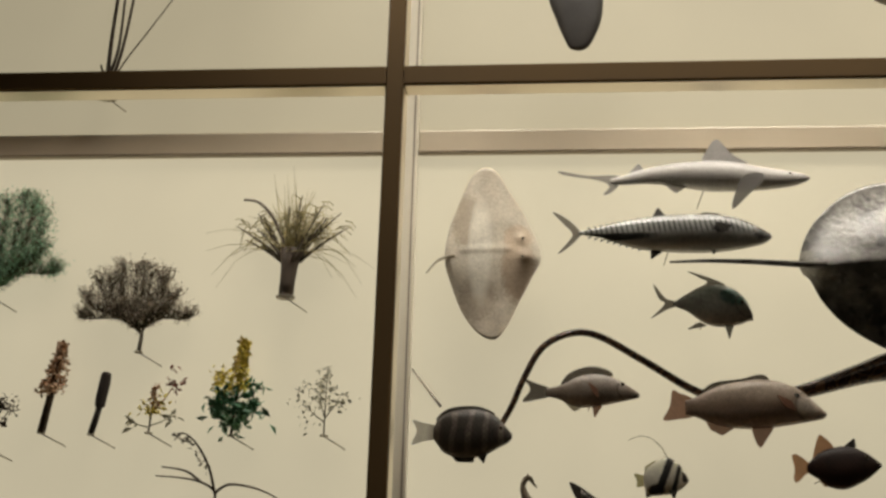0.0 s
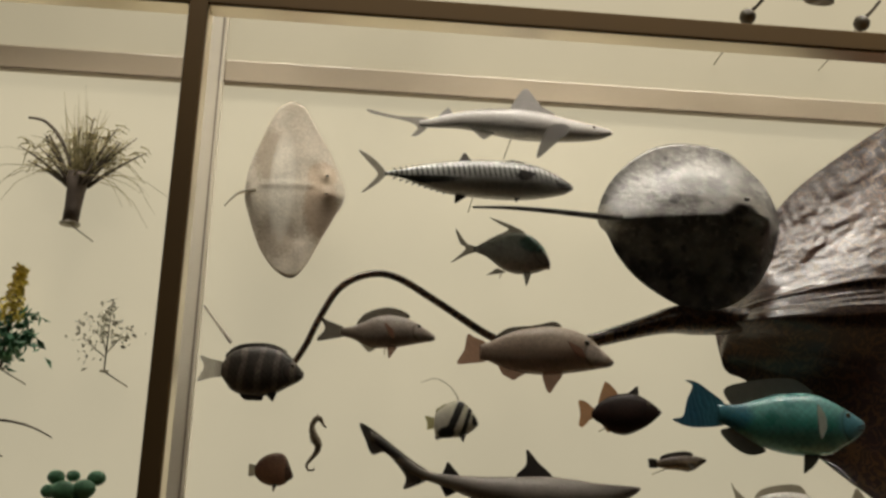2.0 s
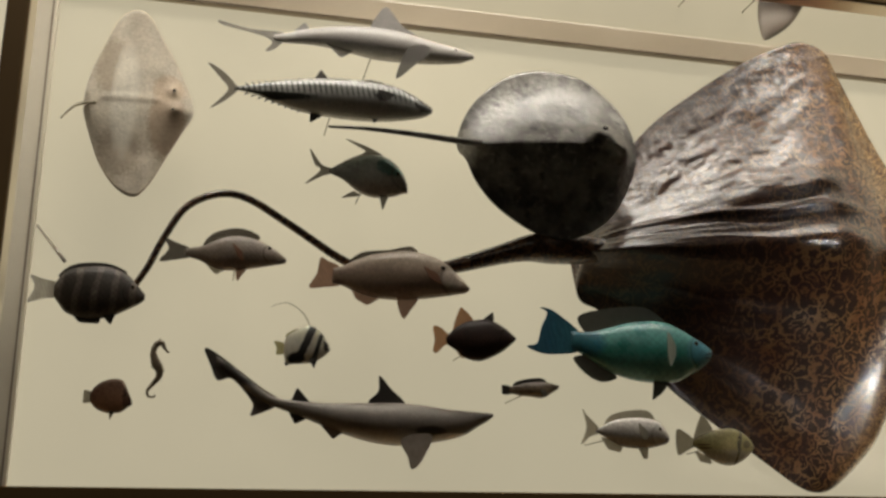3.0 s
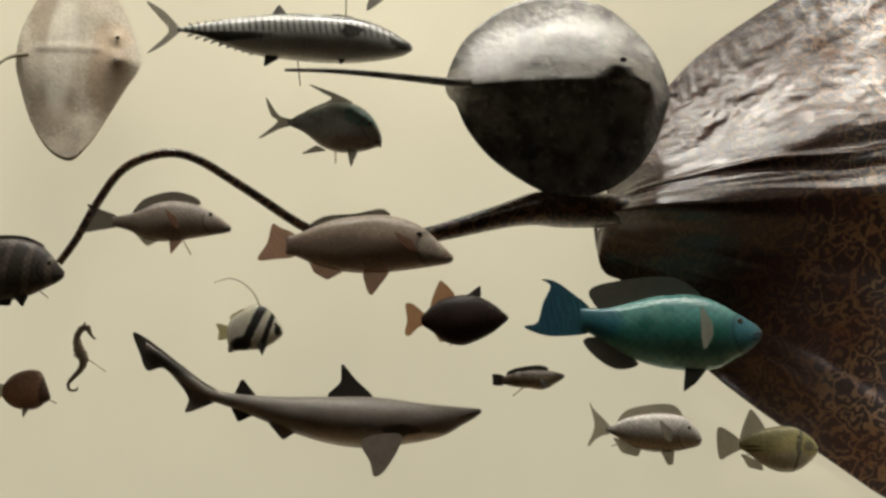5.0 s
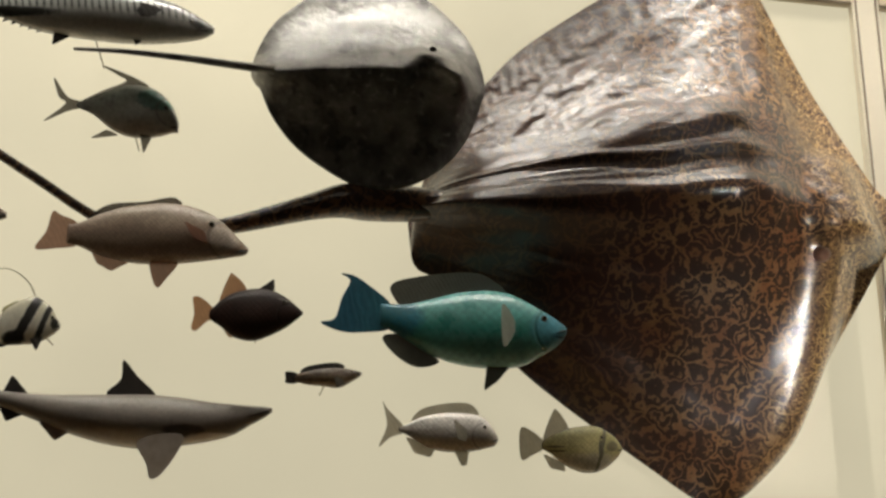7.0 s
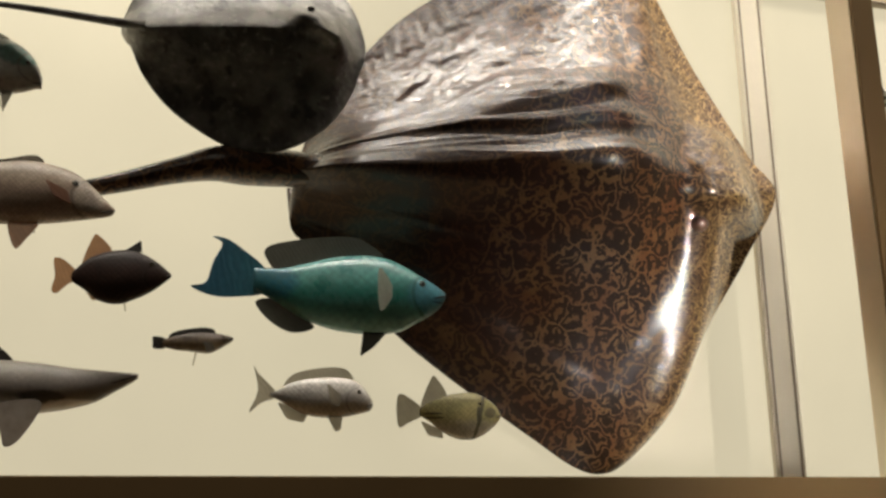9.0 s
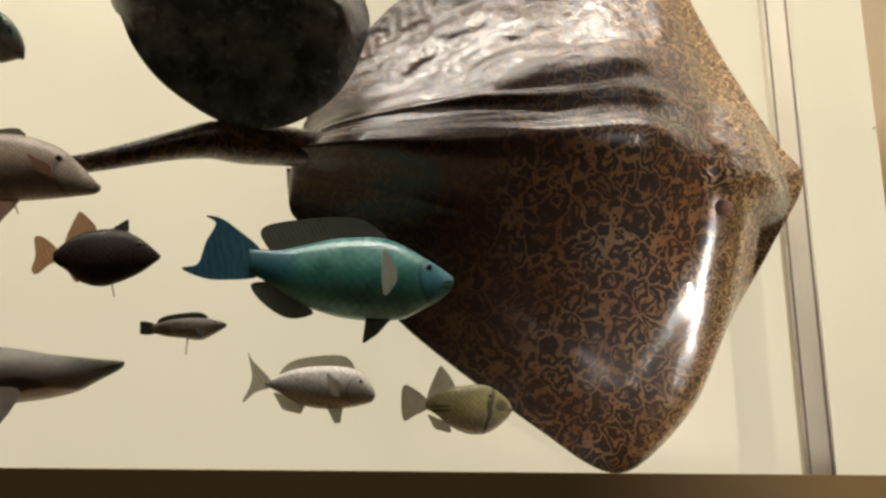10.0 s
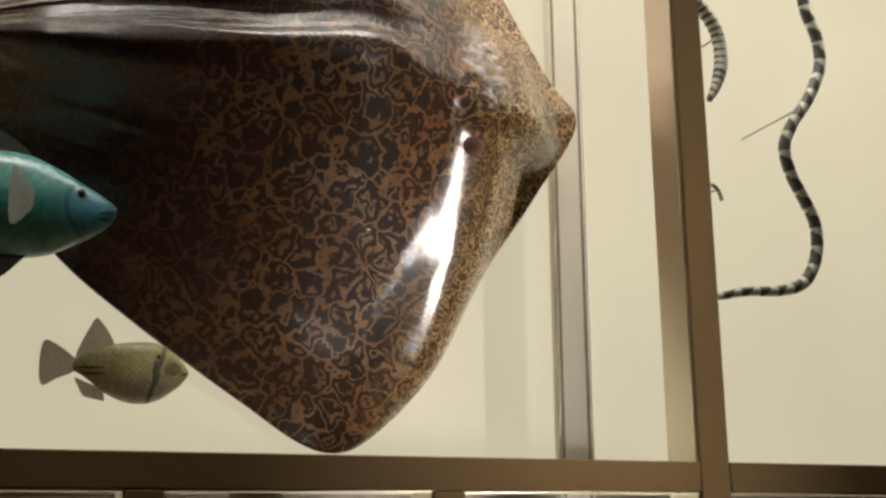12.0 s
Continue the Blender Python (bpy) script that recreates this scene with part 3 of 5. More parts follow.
leopard_rim = [(86, 0), (71.9, -23.5), (55.8, -46.9), (42.5, -71.7), (32.5, -85.5), (22.2, -94.4), (14.3, -96.7), (5, -94), (-7.9, -86), (-22.4, -77), (-38.5, -65.8), (-52.7, -55), (-65.1, -41.5), (-75.7, -29.6), (-83.6, -25.7), (-86, -20.5), (-85, -12.2), (-83, 1), (-78, 14), (-70, 28), (-60, 40.9), (-48.6, 52.9), (-33.9, 64.6), (-10.3, 81.4), (12.5, 93.7), (23.8, 96.6), (33.3, 93.1), (39.2, 82.9), (54.7, 49.5), (65.6, 31.1), (76.4, 12.9)]
leopard_spine = [(-94.1, -9.9), (41.1, -1)]
leopard_tail = [(-43.6, -2.1), (-61.3, -4.4), (-78.4, -7.3), (-98.3, -8.7), (-109.6, -10), (-120.5, -13), (-143, -19.9), (-161, -22.7), (-177.3, -20.2), (-197.6, -8.1), (-213.8, 1.1), (-224.5, 1.9), (-234.7, -3.6), (-241.5, -15.2), (-245.9, -25.5), (-250.1, -32.9)]
stingray_at = (1.346, 3.62, 2.748)
stingray_rim = [(-35.9, 1), (-32.4, 12.5), (-25.7, 21.5), (-15.4, 29.4), (-1.1, 33.6), (13.3, 32.1), (24.1, 25), (31.2, 15.7), (35.9, 3.5), (34.3, -6), (29.6, -17.3), (21.6, -26.8), (11.2, -32.7), (-0.8, -33.6), (-11, -29.3), (-21.2, -22.7), (-29.1, -13.2), (-32.8, -5.2)]
stingray_spine = [(-34.1, -2.8), (25.5, -0.5)]
stingray_tail = [(-29.1, -2.3), (-36, -2.3), (-55.4, -1.2), (-71.7, -0.8), (-85.3, -1.3)]
skate_at = (-0.17, 3.76, 2.86)
skate_rim = [(19.2, -1.4), (13.6, 13.1), (6.7, 24.9), (1.6, 33.5), (-4.3, 36.3), (-9, 32.2), (-14, 20.2), (-17.9, 7.4), (-19.2, -3.7), (-17.1, -12.2), (-12.2, -24.6), (-5.7, -33.6), (0.7, -36.3), (5.2, -31.7), (10, -21.6), (15.3, -11.3)]
skate_spine = [(-16.4, -4.2), (14.3, -3.2)]
skate_tail = [(-14.9, -2.4), (-18.7, -3), (-22.4, -4.9), (-26.3, -9.6)]
seahorse_at = (0.001, 3.6, 1.919)
seahorse_line = [(0, 0), (-1.3, 1.3), (-2.4, 3), (-3.9, 2.8), (-5, 0.2), (-4.1, -3.1), (-2.6, -5.7), (-2.9, -8.3), (-4.7, -10.8), (-6, -12.7), (-5.5, -14.5), (-3.7, -14.5), (-3.5, -13.6)]
snake_at = (3.502, 3.6, 1.937)
snake_line = [(0, 0), (5.7, 0.8), (14.7, 2.8), (26.8, 4), (35.3, 6.8), (40.2, 12.8), (42.2, 19.9), (41.7, 26.8), (37.8, 34.3), (34.6, 40.1), (32.9, 48.4), (36.8, 56.6), (43.9, 65.9), (49.6, 77.3), (49.5, 86.9), (46, 95.9), (44.8, 105.5)]
banded_at = (3.566, 3.6, 2.532)
banded_line = [(0, 0), (3.1, 5.5), (5.3, 13.1), (4.7, 21.2), (2, 26.2), (-1.8, 30.1), (-6.4, 31)]
flip1_at = (0.164, 3.5, 3.616)
flip2_at = (2.228, 3.5, 3.276)
podA_at = (1.59, 3.5, 3.602)
podB_at = (2.068, 3.5, 3.611)
lobeA_at = (1.462, 3.5, 3.69)
lobeB_at = (1.886, 3.5, 3.583)
green_bush_at = (-2.258, 3.82, 2.686)
brown_bush_at = (-1.603, 3.82, 2.457)
grass_tree_at = (-1.015, 3.82, 2.689)
spike_at = (-1.962, 3.82, 2.126)
cattail_at = (-1.757, 3.82, 2.122)
red_plant_at = (-1.524, 3.82, 2.131)
lupin_at = (-1.191, 3.82, 2.124)
sprig_at = (-0.823, 3.82, 2.129)
fern_at = (-1.236, 3.82, 1.858)
upper_tree_at = (-1.901, 3.82, 3.619)
succulent_at = (-0.891, 3.82, 1.672)
greyplant_at = (-1.371, 3.82, 1.711)
edgeplant_at = (-2.176, 3.82, 2.064)


def cmv(pts):
    return [tuple(v / 100 for v in p) for p in pts]


def fish_body(stations, ratio, rings=4, sides=20, nose=0.55):
    """Smooth loft through (x, top, bottom); ratio: greatest half width to half height."""
    st = curve_points(cmv(stations), rings)
    hmax = max((t - b) / 2 for _, t, b in st)
    n = len(st)
    verts, faces = [], []
    for i, (x, t, b) in enumerate(st):
        h, c = (t - b) / 2, (t + b) / 2
        u = i / (n - 1)
        w = ratio * hmax * (h / hmax) ** 0.9 * (0.55 + 0.45 * min(1, u * 2.2))
        for k in range(sides):
            a = 2 * math.pi * k / sides
            ca, sa = math.cos(a), math.sin(a)
            verts.append((x, -w * math.copysign(abs(ca) ** 0.9, ca), c + h * sa))
    for i in range(n - 1):
        for k in range(sides):
            j = (k + 1) % sides
            faces.append((i * sides + k, i * sides + j, (i + 1) * sides + j, (i + 1) * sides + k))
    faces.append(tuple(range(sides)))
    faces.append(tuple(range((n - 1) * sides, n * sides)))
    return verts, faces


def fin_plate(outline, y0=0.0, y1=0.0, thick=0.004, curl=0.0, rounded=True):
    """A thin fin with softened outline; y runs from y0 at its left end to y1 at its right end."""
    if rounded and len(outline) <= 4:
        some = []
        for q, r in zip(outline, outline[1:] + outline[:1]):
            some += [tuple(a + (b - a) * k for a, b in zip(q, r)) for k in (0.12, 0.5, 0.88)]
        outline = some
    p = curve_points(cmv(outline), 4, True) if rounded else [np.array(q) for q in cmv(outline)]
    xs = [q[0] for q in p]
    lo, hi = min(xs), max(xs)
    zc = sum(q[1] for q in p) / len(p)
    verts, n = [], len(p)
    for s in (-1, 1):
        for x, z in p:
            u = (x - lo) / (hi - lo + 1e-6)
            y = y0 + (y1 - y0) * u + curl * ((z - zc) / 0.1) ** 2
            verts.append((x, y + s * thick / 2, z))
    faces = [tuple(range(n)), tuple(range(2 * n - 1, n - 1, -1))]
    faces += [(i, (i + 1) % n, n + (i + 1) % n, n + i) for i in range(n)]
    return verts, faces


def ball(c, rx, ry, rz, seg=12, rows=8):
    verts, faces = [], []
    for i in range(rows + 1):
        t = math.pi * i / rows
        for k in range(seg):
            a = 2 * math.pi * k / seg
            verts.append((c[0] + rx * math.sin(t) * math.cos(a), c[1] + ry * math.sin(t) * math.sin(a), c[2] + rz * math.cos(t)))
    for i in range(rows):
        for k in range(seg):
            j = (k + 1) % seg
            faces.append((i * seg + k, i * seg + j, (i + 1) * seg + j, (i + 1) * seg + k))
    return verts, faces


def half_width(stations, ratio, x):
    st = curve_points(cmv(stations), 4)
    hmax = max((t - b) / 2 for _, t, b in st)
    x_, t, b = min(st, key=lambda q: abs(q[0] - x))
    return ratio * hmax * ((t - b) / 2 / hmax) ** 0.9


def add_rod(parent, at, dx, dz, y=0.0, r=0.003):
    """Steel mounting rod from the specimen back to the panel."""
    v, f = tube([(dx, y, dz), (dx + 0.004, WALL_Y - at[1] + 0.004, dz - 0.006)], [r, r], 8)
    part("mounting_rod", mesh_of("mounting_rod", v, f, M["rod"]), parent, "thin steel mounting rod")


EYE_SIZE = 1.0


def build_fish(name, label, at, body, ratio, material, fins, eye=None, eye_r=0.008, rod=(0, 0), category="fish", iris=True, mouth=0.07, drop=0.35):
    t = thing(name, at, label, category, "fish in the lit case")
    part("body", mesh_of("body", *fish_body(body, ratio), material), t)
    for fname, outline, fmat, off in fins:
        kind = {"tail": "tail_fin", "fin1": "dorsal_fin", "fin2": "dorsal_fin", "dorsal": "dorsal_fin", "anal": "anal_fin", "pelvic": "pelvic_fin", "pectoral": "pectoral_fin", "spine": "dorsal_spine"}[fname]
        if fname == "pectoral":
            xs = [q[0] / 100 for q in outline]
            w = half_width(body, ratio, sum(xs) / len(xs))
            v, f = fin_plate(outline, -w - off, -w * 0.9 + 0.0)
        elif fname == "pelvic":
            v, f = fin_plate(outline, -0.014, -0.008)
        else:
            v, f = fin_plate(outline, 0.0, 0.0, 0.004, off)
        part(kind, mesh_of(kind, v, f, fmat, False), t)
    if eye:
        eye_r *= EYE_SIZE
        ex, ez = eye[0][0] / 100, eye[0][1] / 100
        w = half_width(body, ratio, ex) * 0.88
        e = part("eye", mesh_of("eye", *ball((ex, -w, ez), eye_r, eye_r * 0.42, eye_r), M["iris"] if iris else M["eye"]), t, "glassy eye")
        if iris:
            part("pupil", mesh_of("pupil", *ball((ex, -w - eye_r * 0.24, ez), eye_r * 0.62, eye_r * 0.26, eye_r * 0.62), M["eye"]), e)
    st = cmv(body)
    xn, zt, zb = st[-1]
    zn, length = (zt + zb) / 2, st[-1][0] - st[0][0]
    lip = []
    for u in (0.0, 0.25, 0.5, 0.75, 1.0):
        x = xn - u * mouth * length
        lip.append((x, -half_width(body, ratio, x) * (0.94 if u else 0.55) - 0.0005, zn - u * mouth * length * drop))
    part("mouth", mesh_of("mouth", *tube(lip, [0.0016, 0.0022, 0.0024, 0.002, 0.001], 6), M["lip"]), t, "dark mouth slit")
    add_rod(t, at, rod[0], rod[1])
    return t


# grey reef shark under the upper rail
M["shark"] = skin("shark_skin", (0.17, 0.16, 0.15), (0.29, 0.275, 0.255), (0.50, 0.47, 0.43), -0.06, 0.07, 0.5, 0.15, 0.16)
M["shark_fin"] = fin_skin("shark_fin", (0.22, 0.205, 0.19), (0.32, 0.30, 0.27), 20, amp=0.0)
build_fish("small_shark", "pale grey-brown small reef shark model on a rod", reef_shark_at, reef_shark_body, 0.85, M["shark"],
           [("tail", reef_shark_tail, M["shark_fin"], 0), ("fin1", reef_shark_fin1, M["shark"], 0), ("fin2", reef_shark_fin2, M["shark"], 0),
            ("pectoral", reef_shark_pectoral, M["shark_fin"], 0.02), ("pelvic", reef_shark_pelvic, M["shark_fin"], 0)], reef_shark_eye, 0.006, category="shark", iris=False)

# barred mackerel
M["mackerel"] = skin("mackerel_skin", (0.30, 0.31, 0.295), (0.40, 0.40, 0.375), (0.50, 0.48, 0.43), -0.08, 0.065, 0.24, 0.5, 0.15, 0,
                     [((0.09, 0.095, 0.09), 52.0, 0.0, 0.34, -0.006, 0.042, 0.15)], [((0.05, 0.05, 0.045), -0.26, -0.018, 0.2, 0.016), ((0.06, 0.06, 0.055), 0.32, -0.005, 0.035, 0.025), ((0.04, 0.04, 0.04), 0.165, 0.005, 0.03, 0.018)])
M["dark_fin"] = fin_skin("dark_fin", (0.045, 0.04, 0.035), (0.07, 0.06, 0.05), 60, sheer=0.0)
M["grey_fin"] = fin_skin("grey_fin", (0.26, 0.24, 0.20), (0.34, 0.31, 0.26), 70)
mackerel = build_fish("mackerel", "silver mackerel model with dark wavy bars", mackerel_at, mackerel_body, 0.7, M["mackerel"],
           [("tail", mackerel_tail, M["grey_fin"], 0), ("fin1", mackerel_fin1, M["dark_fin"], 0), ("fin2", mackerel_fin2, M["grey_fin"], 0), ("anal", mackerel_anal, M["dark_fin"], 0),
            ("pelvic", mackerel_pelvic, M["dark_fin"], 0), ("pectoral", mackerel_pectoral, M["dark_fin"], 0.004)], mackerel_eye, 0.009)
for s in (1, -1):
    for i in range(9):
        u = i / 9
        x = -0.31 + 0.21 * u
        z = (0.018 + 0.040 * u) if s > 0 else (-0.010 - 0.054 * u)
        v, f = fin_plate([(x * 100 - 0.9, z * 100), (x * 100 - 1.3, z * 100 + s * 1.0), (x * 100 + 0.8, z * 100)], 0, 0, 0.003, 0, False)
        part("finlet", mesh_of("finlet", v, f, M["dark_fin"], False), mackerel)

# blacktip shark
# Lit back and shade round the gills are put into these colours.
M["blacktip"] = skin("blacktip_skin", (0.21, 0.185, 0.16), (0.15, 0.128, 0.108), (0.62, 0.56, 0.48), -0.085, 0.06, 0.45, 0.2, 0.12, 0, None,
                     [((0.05, 0.04, 0.035), -0.46, 0.16, 0.10, 0.05), ((0.05, 0.04, 0.033), 0.15, -0.028, 0.06, 0.018), ((0.60, 0.54, 0.46), 0.24, -0.05, 0.09, 0.02)])
M["black_fin"] = fin_skin("black_fin", (0.06, 0.05, 0.042), (0.035, 0.03, 0.026), 20, amp=0.0, sheer=0.0)
M["shark_tail"] = fin_skin("shark_tail", (0.20, 0.17, 0.145), (0.07, 0.06, 0.05), 20, 0.0, -0.58, -0.38, 0.0, 0.0)
M["tip_fin"] = fin_skin("tip_fin", (0.30, 0.26, 0.22), (0.24, 0.20, 0.17), 20, amp=0.0, sheer=0.0)
blacktip = build_fish("blacktip_shark", "grey-brown blacktip shark model with dark fin tips", blacktip_shark_at, blacktip_shark_body, 0.85, M["blacktip"],
           [("tail", blacktip_shark_tail, M["shark_tail"], 0), ("fin1", blacktip_shark_fin1, M["black_fin"], 0), ("fin2", blacktip_shark_fin2, M["black_fin"], 0), ("anal", blacktip_shark_anal, M["black_fin"], 0),
            ("pelvic", blacktip_shark_pelvic, M["tip_fin"], 0), ("pectoral", blacktip_shark_pectoral, M["tip_fin"], 0.03)], blacktip_shark_eye, 0.006, category="shark", iris=False)

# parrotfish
# Back set paler than the flank: its top highlights are put into the colour.
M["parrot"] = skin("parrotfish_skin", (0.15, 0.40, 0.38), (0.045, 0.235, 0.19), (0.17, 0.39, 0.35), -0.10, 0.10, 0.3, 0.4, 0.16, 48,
                   None, [((0.03, 0.16, 0.22), -0.25, 0.02, 0.10, 0.06), ((0.08, 0.27, 0.34), 0.24, 0.0, 0.09, 0.06), ((0.45, 0.5, 0.47), 0.31, -0.01, 0.018, 0.012), ((0.02, 0.06, 0.10), 0.27, -0.018, 0.045, 0.004)], gill=(0.25, 0.0, 0.085, 0.07))
M["parrot_tail"] = fin_skin("parrot_tail", (0.04, 0.19, 0.23), (0.02, 0.12, 0.19), 55, 0.1, -0.36, -0.22, 0.3, 0.0)
M["olive_fin"] = fin_skin("olive_fin", (0.085, 0.095, 0.08), (0.11, 0.11, 0.085), 80, sheer=0.18)
M["pale_fin"] = fin_skin("pale_fin", (0.62, 0.64, 0.55), (0.52, 0.55, 0.48), 90)
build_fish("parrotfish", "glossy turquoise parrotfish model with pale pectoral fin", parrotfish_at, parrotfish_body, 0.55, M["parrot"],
           [("tail", parrotfish_tail, M["parrot_tail"], 0), ("dorsal", parrotfish_dorsal, M["olive_fin"], 0), ("anal", parrotfish_anal, M["olive_fin"], 0),
            ("pelvic", parrotfish_pelvic, M["olive_fin"], 0), ("pectoral", parrotfish_pectoral, M["pale_fin"], 0.03)], parrotfish_eye, 0.009)

# dark triggerfish
M["trigger"] = skin("triggerfish_skin", (0.020, 0.009, 0.006), (0.030, 0.013, 0.008), (0.035, 0.016, 0.009), -0.06, 0.06, 0.5, 0.08, 0.3, 90, spec=0.25, gill=(0.09, 0.0, 0.035, 0.03))
M["orange_fin"] = fin_skin("orange_fin", (0.38, 0.14, 0.05), (0.66, 0.36, 0.15), 110, 0.4)
build_fish("triggerfish", "dark brown triggerfish model with orange fins", trigger_at, trigger_body, 0.45, M["trigger"],
           [("tail", trigger_tail, M["orange_fin"], 0), ("dorsal", trigger_dorsal, M["orange_fin"], 0), ("anal", trigger_anal, M["orange_fin"], 0), ("spine", trigger_spine, M["dark_fin"], 0)], trigger_eye, 0.006)

# blenny
M["blenny"] = skin("blenny_skin", (0.09, 0.065, 0.042), (0.20, 0.15, 0.10), (0.30, 0.24, 0.17), -0.02, 0.02, 0.45, 0.2, 0.4)
build_fish("blenny", "small mottled brown blenny model", blenny_at, blenny_body, 0.8, M["blenny"],
           [("tail", blenny_tail, M["dark_fin"], 0), ("dorsal", blenny_dorsal, M["dark_fin"], 0), ("pectoral", blenny_pectoral, M["grey_fin"], 0.01)], blenny_eye, 0.004)

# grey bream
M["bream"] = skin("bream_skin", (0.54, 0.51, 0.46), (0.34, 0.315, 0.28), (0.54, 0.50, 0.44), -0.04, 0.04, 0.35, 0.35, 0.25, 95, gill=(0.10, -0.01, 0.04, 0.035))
M["cream_fin"] = fin_skin("cream_fin", (0.50, 0.46, 0.36), (0.58, 0.53, 0.42), 90)
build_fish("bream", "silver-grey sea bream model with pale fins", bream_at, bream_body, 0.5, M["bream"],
           [("tail", bream_tail, M["cream_fin"], 0), ("dorsal", bream_dorsal, M["cream_fin"], 0), ("anal", bream_anal, M["cream_fin"], 0), ("pelvic", bream_pelvic, M["cream_fin"], 0),
            ("pectoral", bream_pectoral, M["cream_fin"], 0.012)], bream_eye, 0.006)

# yellow triggerfish
M["picasso"] = skin("picasso_skin", (0.46, 0.41, 0.18), (0.54, 0.48, 0.22), (0.60, 0.56, 0.44), -0.045, 0.045, 0.4, 0.25, 0.2, 100, None,
                    [((0.10, 0.09, 0.06), 0.048, -0.002, 0.008, 0.028), ((0.20, 0.18, 0.10), 0.085, 0.008, 0.022, 0.016), ((0.10, 0.09, 0.07), -0.085, 0.004, 0.03, 0.003), ((0.10, 0.09, 0.07), -0.08, -0.008, 0.03, 0.003)], bands=[((0.13, 0.12, 0.08), 0.052, 0.005, 0.25)])
build_fish("yellow_triggerfish", "olive-yellow triggerfish model with pale fins", picasso_at, picasso_body, 0.45, M["picasso"],
           [("tail", picasso_tail, M["cream_fin"], 0), ("dorsal", picasso_dorsal, M["cream_fin"], 0), ("anal", picasso_anal, M["cream_fin"], 0)], picasso_eye, 0.005)

# threadfin jack
M["jack"] = skin("jack_skin", (0.36, 0.42, 0.37), (0.34, 0.35, 0.31), (0.44, 0.40, 0.34), -0.07, 0.07, 0.3, 0.35, 0.22, 0, None, [((0.10, 0.22, 0.18), 0.08, 0.03, 0.06, 0.035)], gill=(0.13, 0.0, 0.05, 0.045))
build_fish("jack_fish", "dark silver threadfin jack model with long dorsal filament", jack_at, jack_body, 0.4, M["jack"],
           [("tail", jack_tail, M["grey_fin"], 0), ("dorsal", jack_dorsal, M["grey_fin"], 0), ("anal", jack_anal, M["grey_fin"], 0), ("pelvic", jack_pelvic, M["grey_fin"], 0)], jack_eye, 0.008)

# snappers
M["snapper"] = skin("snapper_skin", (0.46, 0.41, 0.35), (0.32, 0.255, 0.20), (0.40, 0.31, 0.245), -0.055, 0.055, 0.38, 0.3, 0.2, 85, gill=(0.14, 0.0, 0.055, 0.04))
M["red_fin"] = fin_skin("red_fin", (0.42, 0.21, 0.13), (0.52, 0.29, 0.18), 70)
M["brown_fin"] = fin_skin("brown_fin", (0.18, 0.13, 0.09), (0.13, 0.10, 0.075), 70)
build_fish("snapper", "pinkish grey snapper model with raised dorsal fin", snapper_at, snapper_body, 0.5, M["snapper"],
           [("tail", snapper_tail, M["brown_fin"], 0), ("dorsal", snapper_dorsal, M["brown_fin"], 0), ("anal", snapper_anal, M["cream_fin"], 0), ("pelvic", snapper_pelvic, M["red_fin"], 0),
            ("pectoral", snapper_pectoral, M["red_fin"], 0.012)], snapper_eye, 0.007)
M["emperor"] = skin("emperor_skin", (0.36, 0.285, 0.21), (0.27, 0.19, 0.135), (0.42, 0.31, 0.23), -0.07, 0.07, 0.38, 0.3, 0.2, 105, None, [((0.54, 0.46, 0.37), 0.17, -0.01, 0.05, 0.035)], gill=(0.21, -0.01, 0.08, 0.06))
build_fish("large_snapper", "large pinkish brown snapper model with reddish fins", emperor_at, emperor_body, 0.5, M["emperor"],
           [("tail", emperor_tail, M["red_fin"], 0), ("dorsal", emperor_dorsal, M["brown_fin"], 0), ("anal", emperor_anal, M["red_fin"], 0), ("pelvic", emperor_pelvic, M["red_fin"], 0),
            ("pectoral", emperor_pectoral, M["red_fin"], 0.015)], emperor_eye, 0.011)

# moorish idol
M["idol"] = skin("idol_skin", (0.74, 0.71, 0.55), (0.74, 0.71, 0.60), (0.70, 0.66, 0.54), -0.06, 0.06, 0.4, 0.25, 0.1, 0, None,
                 [((0.03, 0.028, 0.025), 0.064, -0.006, 0.010, 0.016), ((0.02, 0.018, 0.016), -0.035, -0.05, 0.03, 0.022)], 0.5, [((0.02, 0.018, 0.016), -0.006, 0.014, 0.42), ((0.02, 0.018, 0.016), 0.038, 0.008, 0.3)])
M["yellow_fin"] = fin_skin("yellow_fin", (0.58, 0.54, 0.24), (0.62, 0.58, 0.30), 110)
idol = build_fish("banner_fish", "black, white and yellow banner fish with trailing filament", idol_at, idol_body, 0.3, M["idol"],
                  [("tail", idol_tail, M["yellow_fin"], 0), ("dorsal", idol_dorsal, M["yellow_fin"], 0), ("anal", idol_anal, M["dark_fin"], 0), ("pelvic", idol_pelvic, M["dark_fin"], 0)], idol_eye, 0.005)
w = [(x, 0, z) for x, z in curve_points(cmv(idol_whip), 5)]
part("filament", mesh_of("filament", *tube(w, [0.0022 - 0.0012 * i / len(w) for i in range(len(w))], 6), M["cream_fin"]), idol, "pale trailing dorsal filament")

